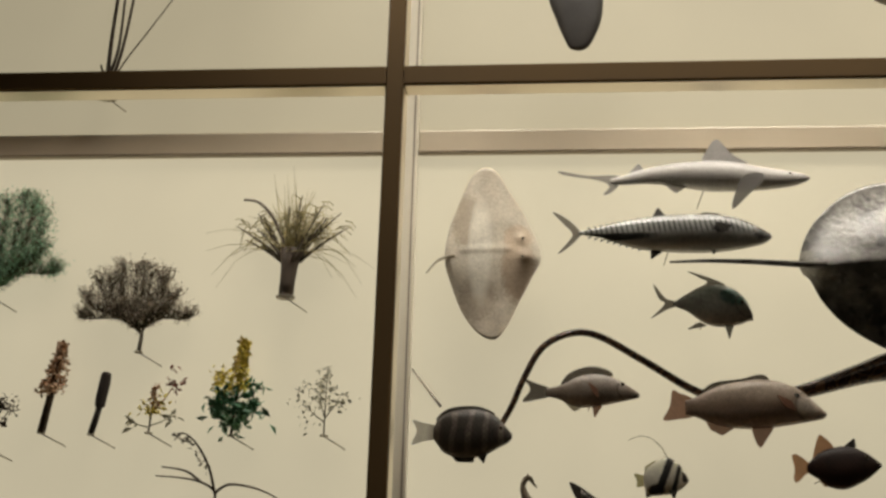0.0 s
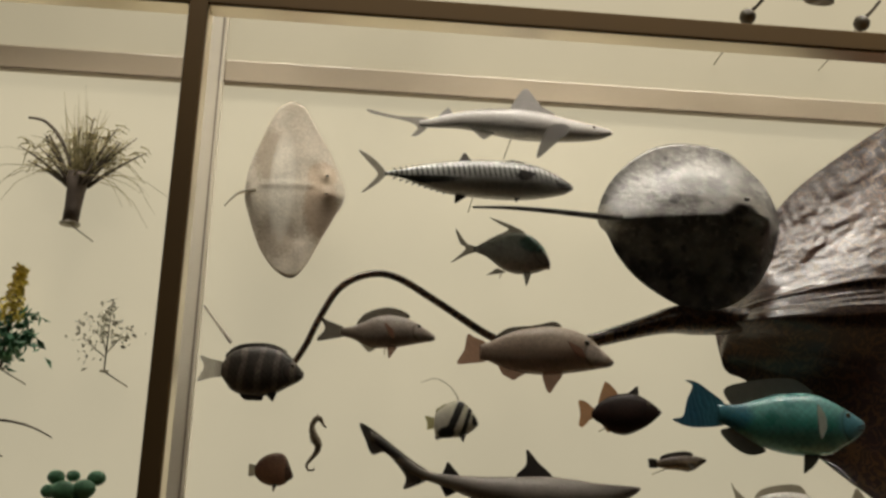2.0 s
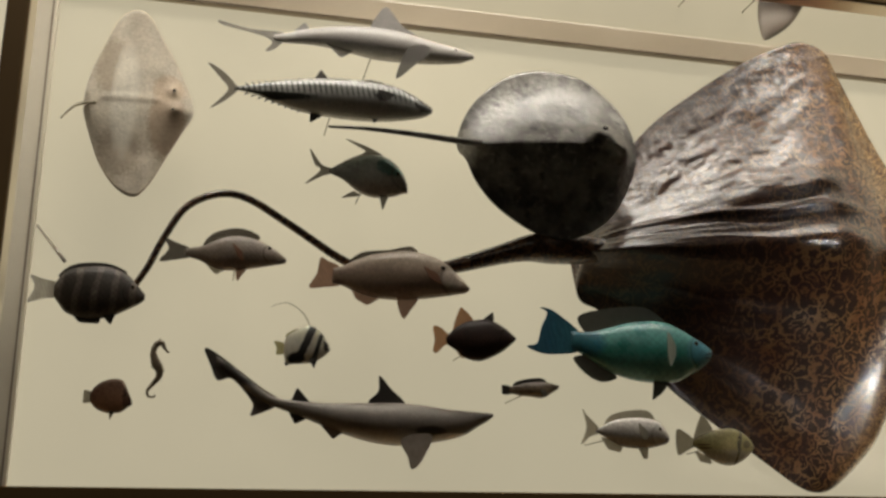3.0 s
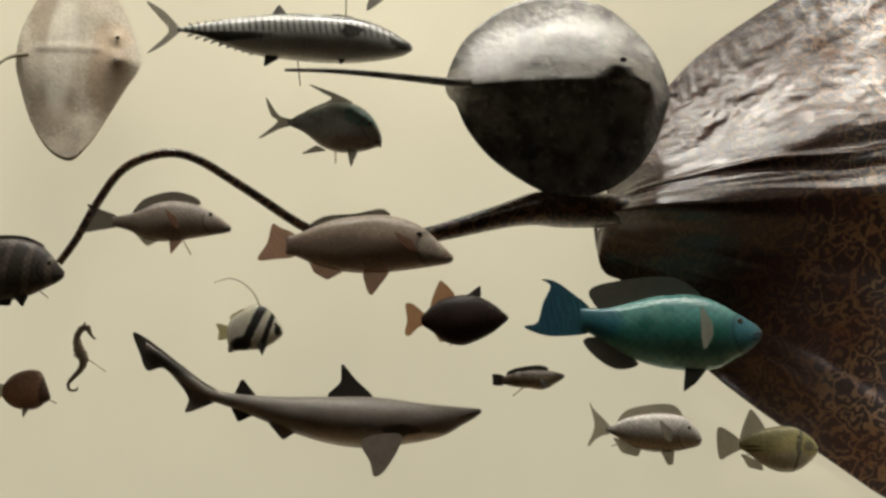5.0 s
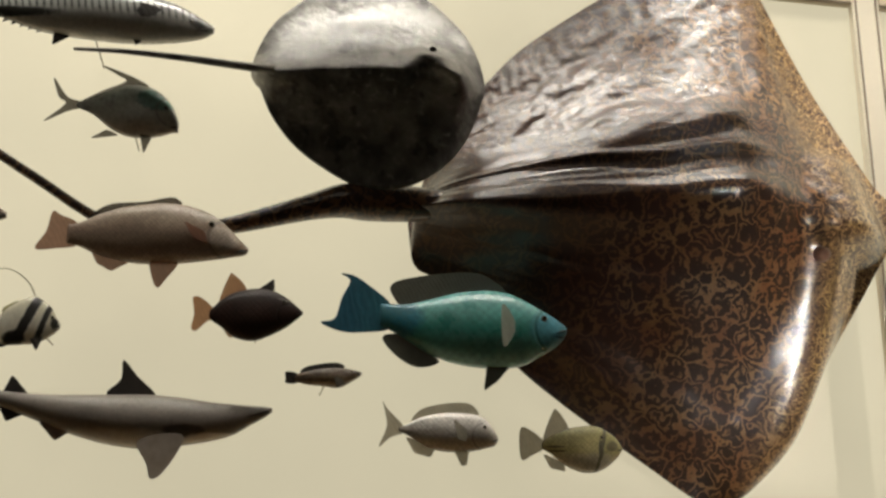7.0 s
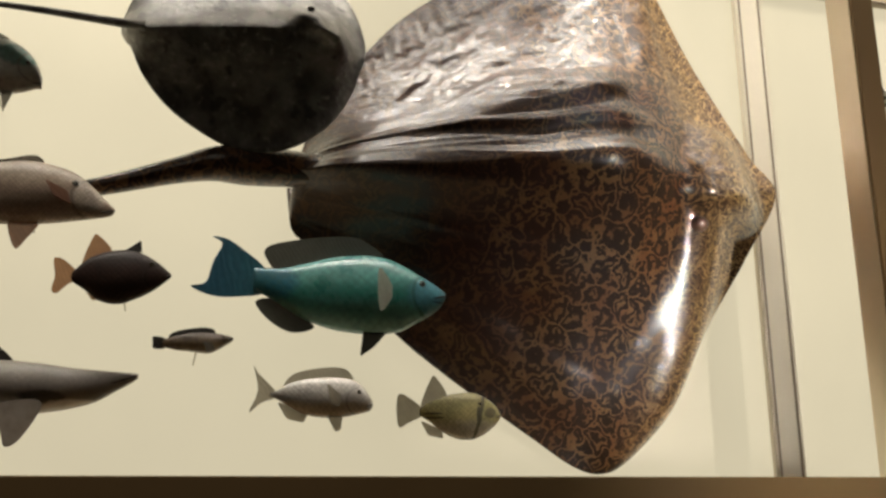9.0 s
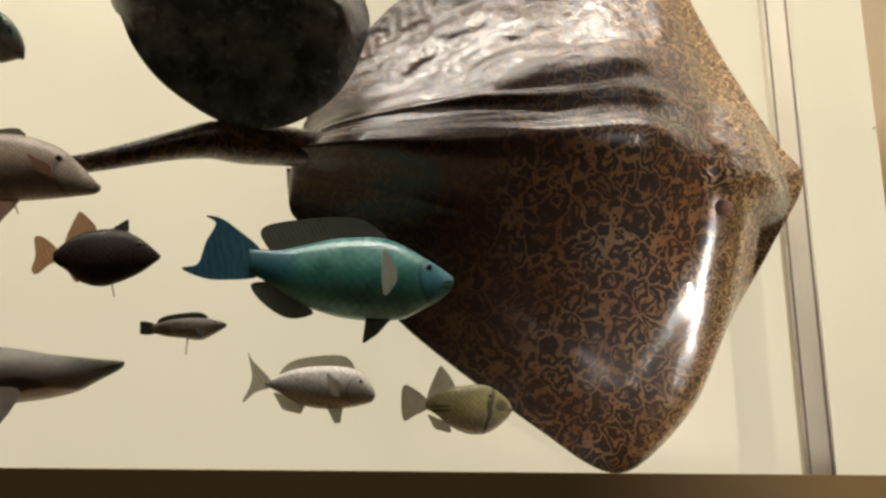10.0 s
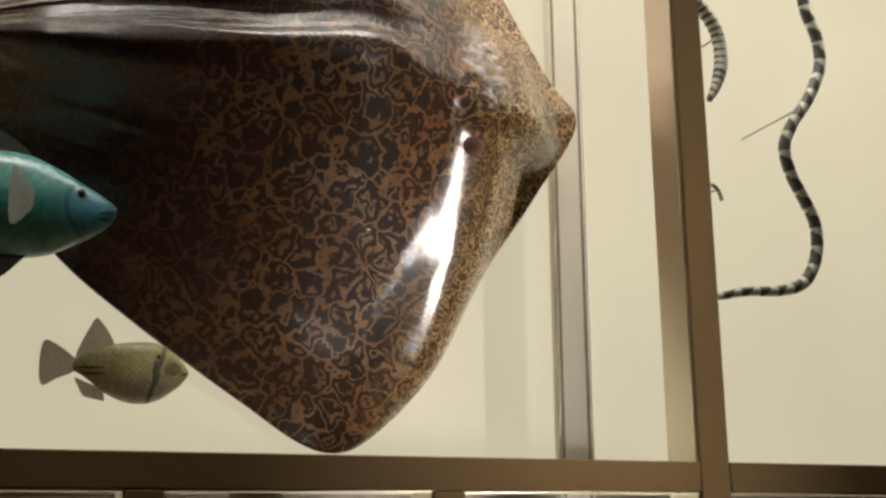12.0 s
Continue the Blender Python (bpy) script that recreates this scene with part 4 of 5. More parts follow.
# striped sergeant and butterfly fish
M["sergeant"] = skin("sergeant_skin", (0.05, 0.04, 0.032), (0.055, 0.043, 0.034), (0.08, 0.062, 0.046), -0.08, 0.08, 0.45, 0.2, 0.3, 70, [((0.16, 0.13, 0.10), 17.0, 0.2, 0.25, -0.07, 0.08, -0.1)], gill=(0.11, 0.0, 0.04, 0.04))
M["white_fin"] = fin_skin("white_fin", (0.35, 0.31, 0.26), (0.9, 0.88, 0.82), 80, 0.3, -0.17, -0.13)
sergeant = build_fish("sergeant_fish", "dark brown barred reef fish model with pale tail", sergeant_at, sergeant_body, 0.42, M["sergeant"],
           [("tail", sergeant_tail, M["white_fin"], 0), ("dorsal", sergeant_dorsal, M["dark_fin"], 0), ("anal", sergeant_anal, M["dark_fin"], 0), ("pelvic", sergeant_pelvic, M["dark_fin"], 0)], sergeant_eye, 0.007)
part("mounting_rod", mesh_of("mounting_rod", *tube([(-0.12, 0.01, 0.10), (-0.494 - sergeant_at[0], WALL_Y - sergeant_at[1], 2.408 - sergeant_at[2])], [0.006, 0.005], 8), M["rod"]), sergeant, "pale steel mounting rod")
M["butterfly"] = skin("butterfly_skin", (0.26, 0.14, 0.085), (0.30, 0.16, 0.095), (0.33, 0.19, 0.12), -0.055, 0.055, 0.45, 0.2, 0.25, 110, None, [((0.10, 0.055, 0.035), 0.055, 0.0, 0.02, 0.06)])
build_fish("butterfly_fish", "small reddish brown butterfly fish model", butterfly_at, butterfly_body, 0.3, M["butterfly"],
           [("tail", butterfly_tail, M["cream_fin"], 0), ("pelvic", butterfly_pelvic, M["brown_fin"], 0)], butterfly_eye, 0.005)

# seahorse
M["seahorse"] = plain("seahorse_skin", (0.20, 0.155, 0.10), 0.55, 0, 60, 0.3, 0.4)
sea = thing("seahorse", seahorse_at, "small tan seahorse model with curled tail", "seahorse", "fish in the lit case")
path = [(x, 0, z) for x, z in curve_points(cmv(seahorse_line), 5)]
rad = [r for (r,) in curve_points([(0.3,), (0.45,), (0.9,), (1.0,), (0.95,), (1.45,), (1.35,), (0.95,), (0.7,), (0.5,), (0.38,), (0.3,), (0.15,)], 5)]
rad = [r / 100 * (1 + 0.09 * math.sin(i * 2.1)) for i, r in enumerate(rad)]
part("body", mesh_of("body", *tube(path, rad, 10), M["seahorse"]), sea)
crown = [(path[12][0], 0, path[12][2]), (path[12][0] - 0.004, 0, path[12][2] + 0.016)]
part("crest", mesh_of("crest", *tube(crown, [0.005, 0.0015], 6), M["seahorse"]), sea)
part("dorsal_fin", mesh_of("dorsal_fin", *fin_plate([((path[28][0]) * 100 - 0.5, path[28][2] * 100 + 1.2), (path[28][0] * 100 - 2.6, path[28][2] * 100), (path[28][0] * 100 - 0.4, path[28][2] * 100 - 1.6)]), M["cream_fin"], False), sea)
add_rod(sea, seahorse_at, path[28][0], path[28][2], 0, 0.002)


# ---- rays ----
def ramp(v, a, b):
    t = min(1.0, max(0.0, (v - a) / (b - a)))
    return t * t * (3 - 2 * t)


def ray_disc(rim, spine, peak, rings=22, power=1.5, wave=0.0, steps=6, back=0.03, ends=(0.4, 0.75), round_=0.1, ripple=0.0, folds=(), fall=0.6, bulge=0.0, soften=0.0, upper=None, relief=None, curl=0.0):
    """A ray's disc, its back toward the viewer: rings run from the spine line to the rim, highest at the spine.
    folds: (x0, z0, x1, z1, radius, height) swellings along a line, or grooves where the height is negative.
    curl: how far the lower tip bends back. relief: a function of (x, z, f, height so far) that gives further height toward the viewer."""
    out = curve_points(cmv(rim), steps, True)
    a, b = (np.array(p) for p in cmv(spine))
    d = b - a
    n, verts, faces = len(out), [], []
    feet = []
    for p in out:
        u = min(1.0, max(0.0, float(np.dot(p - a, d) / np.dot(d, d))))
        feet.append((u, float(a[0] + d[0] * u), float(a[1] + d[1] * u), float(p[0]), float(p[1])))
    back_rings = 5
    for side, count in ((0, rings), (1, back_rings)):
        for r in range(count + 1):
            f = (r / count) ** 1.15
            g = (math.sqrt(f * f + round_ ** 2) - round_) / (math.sqrt(1 + round_ ** 2) - round_)
            for i, (u, sx, sz, px, pz) in enumerate(feet):
                qx, qz = sx + (px - sx) * f, sz + (pz - sz) * f
                flap = wave * f * f * (math.sin(i * 0.55 * 6 / steps) * 0.6 + math.sin(i * 0.23 * 6 / steps + 1.0))
                flap += curl * ramp(-qz, 0.72, 0.97)
                if side == 0:
                    rise = math.sin(math.pi * min(1.0, u / 0.88) / 2)
                    hump = peak * (ends[0] + (1 - ends[0]) * rise) * (1 - (1 - ends[1]) * max(0.0, (u - fall) / (1 - fall)) ** 1.6)
                    bend = power - soften * min(1.0, max(0.0, (u - 0.55) / 0.35))
                    if upper:
                        above = min(1.0, max(0.0, (pz - sz - 0.04) / 0.25))
                        bend += (min(bend, upper) - bend) * above * above * (3 - 2 * above)
                    y = -hump * (1 - g) ** bend - 0.006 + flap
                    y += wave * 0.8 * min(1.0, f * 3) * (1 - f) * noise.noise(Vector((qx * 5, 0.3, qz * 5)))
                    if bulge:
                        y -= bulge * (1 - f ** 4) * (0.25 + 0.75 * min(1.0, max(0.0, (qz + 0.3) / 0.3))) * (noise.noise(Vector((qx * 3.4, 1.3, qz * 5.0))) + 0.5 * noise.noise(Vector((qx * 8, 2.3, qz * 11))))
                    if ripple and qz > 0.2 and qx < 0.2:
                        y += ripple * math.sin(i * 21.0 / steps) * max(0.0, 1 - abs(f - 0.86) / 0.13) * min(1.0, (0.2 - qx) / 0.2)
                    for x0, z0, x1, z1, rr, hh in folds:
                        ex, ez, wx, wz = x1 - x0, z1 - z0, qx - x0, qz - z0
                        k = min(1.0, max(0.0, (wx * ex + wz * ez) / (ex * ex + ez * ez + 1e-9)))
                        far = ((wx - ex * k) ** 2 + (wz - ez * k) ** 2) / rr ** 2
                        if far > 9:
                            continue
                        hh *= 0.35 + 0.65 * math.sin(math.pi * k) if abs(ex) > 0.3 else 1.0
                        y -= hh * math.exp(-far) * (1 - f ** 14)
                    if relief:
                        y -= relief(qx, qz, f, -y)
                else:
                    y = back * (1 - f) ** 0.7 + flap + 0.002
                verts.append((qx, y, qz))
        o = 0 if side == 0 else (rings + 1) * n
        for r in range(count):
            for i in range(n):
                j = (i + 1) % n
                faces.append((o + r * n + i, o + r * n + j, o + (r + 1) * n + j, o + (r + 1) * n + i))
    o = (rings + 1) * n
    for i in range(n):
        j = (i + 1) % n
        faces.append((rings * n + i, rings * n + j, o + back_rings * n + j, o + back_rings * n + i))
    return verts, faces


def soft_max(a, b, k):
    t = max(0.0, k - abs(a - b)) / k
    return max(a, b) + t * t * k * 0.25


def leopard_relief(x, z, f, h0):
    """The swell down the front of the lower wing, the skull, skin folds fanning from the tail's root, a lens-shaped fold, crumpled rear edge and wrinkles behind the eye."""
    rim = 1 - f ** 10
    dx = x - (0.365 + 0.11 * (z + 0.7))
    swell = 0.084 + 0.165 * (z + 0.75) + 0.05 * (z + 0.75) ** 2 - dx * dx / (0.7 if dx < 0 else 0.32) - 12 * max(0.0, z + 0.15) ** 2
    skull = 0.217 - 0.4 * z - (x - 0.475) ** 2 / 0.42 - 15 * max(0.0, abs(z - 0.04) - 0.11) ** 2
    h = h0
    for target, k in ((swell, 0.03), (skull, 0.045)):
        h = soft_max(h, target, k)
    h = (h - h0) * rim
    h += 0.03 * ramp(f, 1.0, 0.7) * ramp(x, 0.2, -0.1) * ramp(z, -0.2, -0.4)
    reach = x + 1.1
    phi = (z + 0.10) / max(0.1, reach)
    phi += 0.035 * noise.noise(Vector((x * 3.1, 7.7, z * 3.6)))
    crease = 1 - abs(noise.noise(Vector((phi * 9, x * 1.3, 0.4)))) * 2.4
    crease2 = 1 - abs(noise.noise(Vector((phi * 27, x * 2.6, 3.4)))) * 2.4
    fan = ramp(phi, 0.05, 0.13) * ramp(phi, 0.42, 0.24) * ramp(x, 0.38, 0.1)
    low = ramp(phi, -0.02, -0.12) * ramp(x, 0.2, -0.2) * 0.22
    h += (fan + low) * min(1.2, reach) * (0.020 * crease + 0.006 * crease2)
    dx, dz = (x + 0.08) / 0.25, (z - 0.235 - 0.05 * x) / 0.055
    lens = dx * dx + dz * dz
    h += 0.016 * math.exp(-lens * lens) - 0.006 * math.exp(-((z - 0.225 + 0.10 * (x + 0.08)) / 0.007) ** 2) * ramp(abs(dx), 1.2, 0.8)
    rear = ramp(z, 0.08, 0.25) * ramp(x - 0.35 * z, 0.05, -0.3) * (1 - f ** 10)
    along, across = 0.85 * x + 0.52 * z, 0.85 * z - 0.52 * x
    h += rear * (0.017 * noise.noise(Vector((along * 4.5, 5.1, across * 15))) + 0.007 * noise.noise(Vector((along * 14, 6.1, across * 40))) + 0.004 * noise.noise(Vector((along * 45, 6.1, across * 60))))
    wide = ramp(z, 0.25, 0.45) * (1 - f ** 10)
    h += wide * 0.004 * noise.noise(Vector((x * 22 + z * 9, 2.1, z * 30 - x * 9)))
    dx, dz = (x - 0.40) / 0.13, (z + 0.27) / 0.055
    h += 0.0016 * math.exp(-(dx * dx) ** 2 - dz * dz) * math.sin(z * 330 + 2.5 * noise.noise(Vector((x * 9, 0.1, z * 12))) + x * 22)
    edge = math.exp(-((x - 0.42 - 0.1 * (z + 0.6)) / 0.07) ** 2) * ramp(z, -0.3, -0.55) * (1 - f ** 10)
    h += edge * 0.0025 * noise.noise(Vector((x * 35, 3.3, z * 60)))
    h += 0.002 * ramp(z, -0.6, -0.8) * (1 - f ** 10) * noise.noise(Vector((x * 30, 4.3, z * 30)))
    dx, dz = (x - 0.47) / 0.10, (z - 0.02) / 0.17
    h += 0.008 * math.exp(-dx * dx - dz * dz) * (noise.noise(Vector((x * 16, 8.3, z * 14))) + 0.5 * noise.noise(Vector((x * 40, 9.3, z * 34))))
    return h


LEOPARD_FOLDS = [(0.435, -0.185, 0.435, -0.185, 0.026, -0.03), (-0.45, 0.13, 0.2, 0.27, 0.05, 0.014), (-0.78, -0.10, -0.2, -0.13, 0.035, 0.014)]
leopard_spine[1] = (46.5, -2)
leopard = thing("leopard_ray", leopard_at, "huge glossy brown ray model with leopard ring markings", "ray", "rays in the lit case")
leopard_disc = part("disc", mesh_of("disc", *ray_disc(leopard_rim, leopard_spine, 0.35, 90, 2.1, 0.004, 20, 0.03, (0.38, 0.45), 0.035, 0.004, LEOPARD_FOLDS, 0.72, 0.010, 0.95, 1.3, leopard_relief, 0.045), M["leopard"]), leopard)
tl = curve_points(cmv(leopard_tail), 5)
tr = [0.006, 0.028, 0.05, 0.06, 0.052, 0.038, 0.025, 0.017, 0.0155, 0.0145, 0.014, 0.0135, 0.013, 0.0125, 0.012, 0.011]
tr = [r for (r,) in curve_points([(r,) for r in tr], 5)]
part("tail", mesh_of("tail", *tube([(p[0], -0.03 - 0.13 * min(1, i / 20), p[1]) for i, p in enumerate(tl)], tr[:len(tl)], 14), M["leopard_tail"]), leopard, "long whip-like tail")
socket = min((v.co for v in leopard_disc.data.vertices if v.co.y < -0.006), key=lambda c: (c.x - 0.438) ** 2 + (c.z + 0.185) ** 2)
M["ray_eye"] = plain("ray_eye", (0.17, 0.08, 0.05), 0.4, 0, 60, 0.4, 0.2, 0.6)
part("eye", mesh_of("eye", *ball((0.438, socket.y + 0.002, -0.185), 0.032, 0.026, 0.026), M["ray_eye"]), leopard, "dark brown eye in a socket")
for dx, dz in ((0.1, 0.3), (0.1, -0.3)):
    add_rod(leopard, leopard_at, dx, dz, 0.0, 0.008)

stingray = thing("stingray", stingray_at, "grey-black round stingray model with mottled back", "ray", "rays in the lit case")
part("disc", mesh_of("disc", *ray_disc(stingray_rim, stingray_spine, 0.16, 32, 1.7, 0.006, 9, 0.02, (0.5, 0.8), 0.03, 0.0,
     [(0.14, 0.04, 0.19, 0.035, 0.03, 0.04), (0.2, -0.005, 0.27, -0.03, 0.02, 0.025), (0.1, -0.015, 0.2, -0.02, 0.012, -0.012), (-0.2, 0.09, 0.1, 0.13, 0.06, 0.015)]), M["stingray"]), stingray)
tl = curve_points(cmv(stingray_tail), 8)
part("tail", mesh_of("tail", *tube([(p[0], -0.10, p[1]) for i, p in enumerate(tl)], [0.016 - 0.012 * i / len(tl) for i in range(len(tl))], 10), M["stingray"]), stingray, "thin dark tail")
part("eye", mesh_of("eye", *ball((0.165, -0.175, 0.05), 0.012, 0.008, 0.009), M["eye"]), stingray, "dark eye")
add_rod(stingray, stingray_at, 0, 0.05, 0.0, 0.006)

M["skate"] = skin("skate_skin", (0.46, 0.41, 0.325), (0.50, 0.45, 0.36), (0.52, 0.46, 0.365), -0.3, 0.3, 0.65, 0.05, 0.15, 0, None, [((0.38, 0.32, 0.24), -0.10, 0.12, 0.07, 0.12), ((0.40, 0.34, 0.26), -0.06, -0.2, 0.08, 0.10), ((0.36, 0.28, 0.20), 0.10, -0.08, 0.07, 0.14), ((0.60, 0.56, 0.47), -0.05, 0.0, 0.05, 0.22), ((0.46, 0.37, 0.27), 0.1, 0.05, 0.06, 0.06)])
skate = thing("butterfly_ray", skate_at, "pale sand-coloured butterfly ray model with short tail", "ray", "rays in the lit case")
part("disc", mesh_of("disc", *ray_disc(skate_rim, skate_spine, 0.032, 30, 1.6, 0.006, 6, 0.015, (0.5, 0.8), 0.5, 0.0, [(0.115, 0.045, 0.115, 0.045, 0.022, 0.009), (0.13, -0.03, 0.13, -0.03, 0.022, 0.009), (-0.12, 0.0, 0.06, 0.005, 0.010, 0.004), (0.06, 0.06, 0.02, -0.2, 0.04, -0.008)]), M["skate"]), skate)
tl = curve_points(cmv(skate_tail), 6)
part("tail", mesh_of("tail", *tube([(p[0], -0.02, p[1]) for p in tl], [0.009 - 0.0065 * i / len(tl) for i in range(len(tl))], 8), M["cream_fin"]), skate, "short pale tail")
for dz in (0.045, -0.03):
    part("eye", mesh_of("eye", *ball((0.12, -0.036, dz - 0.002), 0.007, 0.006, 0.005), M["eye"]), skate)
add_rod(skate, skate_at, 0, 0, 0, 0.005)


# ---- sea snakes ----
M["snake_dark"] = plain("snake_dark", (0.075, 0.08, 0.068), 0.4, 0, 40, 0.3, 0.2)
M["snake_pale"] = plain("snake_pale", (0.68, 0.66, 0.58), 0.4, 0, 40, 0.12, 0.2)


def snake(name, label, at, line, r, period, share, twist, rod_at=0.5):
    t = thing(name, at, label, "sea snake", "sea snakes in the case")
    p = curve_points(cmv(line), 14)
    path = [(x, 0, z) for x, z in p]
    n = len(path)
    rad = [r * min(1.0, 0.45 + 2.2 * i / n) for i in range(n)]
    v, f = tube(path, rad, 12)
    me = mesh_of("body", v, f, [M["snake_dark"], M["snake_pale"]])
    run = [0.0]
    for i in range(1, n):
        run.append(run[-1] + (Vector(path[i]) - Vector(path[i - 1])).length)
    for q in me.polygons:
        i, k = min(q.vertices) // 12, min(q.vertices) % 12
        u = (run[min(i, n - 1)] / period) % 1.0
        edge = share + twist * math.cos(2 * math.pi * k / 12)
        q.material_index = 0 if u < edge else 1
    part("body", me, t)
    i = int(n * rod_at)
    add_rod(t, at, path[i][0], path[i][2], 0, 0.003)
    return t


snake("sea_snake", "black and white banded sea snake on the lit panel", snake_at, snake_line, 0.018, 0.062, 0.56, 0.24, 0.73)
snake("striped_snake", "white and black striped sea snake seen past the mullion", banded_at, banded_line, 0.02, 0.024, 0.3, 0.25)

snake("tail_tip", "small banded tail tip of a sea snake", (3.62, 3.7, 2.31), [(0, 0), (2.2, -0.4), (3.8, -2.2), (4.6, -4.6)], 0.006, 0.012, 0.5, 0.2)


# ---- plants on the panel of the next case ----
def leaf_mesh(name, material, spots, size, seed, aspect=0.45):
    """Many small bent leaves at the spots, one mesh of leaves."""
    rng = random.Random(seed)
    verts, faces = [], []
    for p in spots:
        d = Vector((rng.gauss(0, 1), rng.gauss(0, 0.7), rng.gauss(0.3, 1))).normalized()
        s = d.cross(Vector((rng.gauss(0, 1), rng.gauss(0, 1), rng.gauss(0, 1)))).normalized()
        k = size * rng.uniform(0.6, 1.3)
        up = d.cross(s) * 0.15 * k
        p = Vector(p)
        o = len(verts)
        verts += [p, p + d * k * 0.5 + s * k * aspect * 0.5 + up, p + d * k, p + d * k * 0.5 - s * k * aspect * 0.5 + up]
        faces += [(o, o + 1, o + 2), (o, o + 2, o + 3)]
    return mesh_of(name, verts, faces, material, False)


def add_base(t, at, r=0.02):
    v, f = tube([(0, 0, -0.006), (0, 0, 0.0)], [r, r], 12)
    part("base_plate", mesh_of("base_plate", v, f, M["cream_fin"]), t, "small pale base plate")
    rod = tube([(0, 0, -0.004), (0.075, WALL_Y - at[1] + 0.004, -0.045)], [0.003, 0.003], 8)
    part("mounting_rod", mesh_of("mounting_rod", *rod, M["rod"]), t, "thin steel mounting rod")


M["bark"] = plain("bark", (0.075, 0.055, 0.04), 0.8, 0, 50, 0.3, 0.4)
M["leaf_green"] = plain("leaf_green", (0.25, 0.45, 0.28), 0.6, 0, 30, 0.4, 0.1)
M["leaf_dark"] = plain("leaf_dark", (0.08, 0.21, 0.115), 0.5, 0, 30, 0.4, 0.1)
M["leaf_brown"] = plain("leaf_brown", (0.15, 0.125, 0.095), 0.7, 0, 30, 0.4, 0.1)
M["leaf_pale"] = plain("leaf_pale", (0.34, 0.33, 0.24), 0.7, 0, 30, 0.25, 0.1)
M["leaf_yellow"] = plain("leaf_yellow", (0.70, 0.58, 0.12), 0.6, 0, 30, 0.35, 0.1)
M["leaf_red"] = plain("leaf_red", (0.23, 0.07, 0.045), 0.6, 0, 30, 0.35, 0.1)
M["leaf_orange"] = plain("leaf_orange", (0.62, 0.42, 0.27), 0.6, 0, 30, 0.35, 0.1)
M["leaf_bush"] = plain("leaf_bush", (0.33, 0.28, 0.21), 0.7, 0, 30, 0.4, 0.1)
M["cattail"] = plain("cattail_brown", (0.022, 0.014, 0.010), 0.8, 0, 120, 0.4, 0.4)
M["sprig"] = plain("sprig_grey", (0.46, 0.45, 0.35), 0.7, 0, 30, 0.2, 0.1)
M["straw"] = plain("straw", (0.36, 0.31, 0.15), 0.6, 0, 30, 0.4, 0.1)


def shrub(name, label, at, trunk, top, width, leaf, leaf_size, leaves, seed, cx=0.0, limbs=11, clump=0.024, sag=0.1):
    """A short trunk, limbs that spread out low and turn up, upright twigs, and leaves in clumps along them."""
    rng = random.Random(seed)
    t = thing(name, at, label, "shrub", "plants in the lit case")
    wood, twigs = [tube([(0, 0, 0), (0.004, 0, trunk * 0.6), (0.002, 0, trunk)], [0.009, 0.008, 0.008], 7)], []
    for i in range(limbs):
        a = -1 + 2 * i / (limbs - 1)
        reach = cx + width * a * rng.uniform(0.82, 1.0)
        rise = trunk + (top - trunk) * (0.95 * (1 - abs(a) ** 2.2) * rng.uniform(0.7, 1.0) + 0.16)
        depth = rng.uniform(-0.06, 0.05)
        low = trunk + sag * (abs(a) * 0.35) + 0.02
        line = curve_points([(0.0, 0, trunk * rng.uniform(0.75, 1.0)), (reach * 0.4, depth * 0.4, low), (reach * 0.82, depth * 0.8, low + (rise - low) * 0.4), (reach, depth, rise)], 6)
        wood.append(tube(line, [0.0062 * (1 - 0.75 * k / len(line)) for k in range(len(line))], 5))
        for k in range(3, len(line)):
            for _ in range(6):
                p = Vector(line[k])
                q = p + Vector((rng.gauss(0.25 * a, 0.4), rng.gauss(0, 0.25), rng.uniform(0.3, 1.0))).normalized() * rng.uniform(0.03, 0.085)
                q.z = min(q.z, top * rng.uniform(0.94, 1.04))
                wood.append(tube([p, (p + q) / 2 + Vector((rng.gauss(0, 0.004), 0, 0)), q], [0.0016, 0.0012, 0.0008], 4))
                twigs.append((p, q))
    part("trunk", mesh_of("trunk", *merge(*wood), M["leaf_brown"]), t)
    spots = []
    for _ in range(leaves):
        p, q = rng.choice(twigs)
        u = rng.random() ** 0.7
        spots.append(p.lerp(q, u) + Vector((rng.gauss(0, clump * 0.5), rng.gauss(0, clump * 0.35), rng.gauss(0, clump * 0.5))))
    part("crown", leaf_mesh("crown", leaf, spots, leaf_size, seed), t)
    add_base(t, at, 0.018)
    return t


shrub("green_shrub", "round bushy pale green shrub model on a rod", green_bush_at, 0.05, 0.45, 0.20, M["leaf_green"], 0.012, 16000, 3, 0.05, 15, 0.03, 0.1)
shrub("brown_shrub", "dry brown spreading shrub model on a rod", brown_bush_at, 0.10, 0.375, 0.235, M["leaf_bush"], 0.012, 9500, 5, -0.055, 13, 0.02, 0.06)

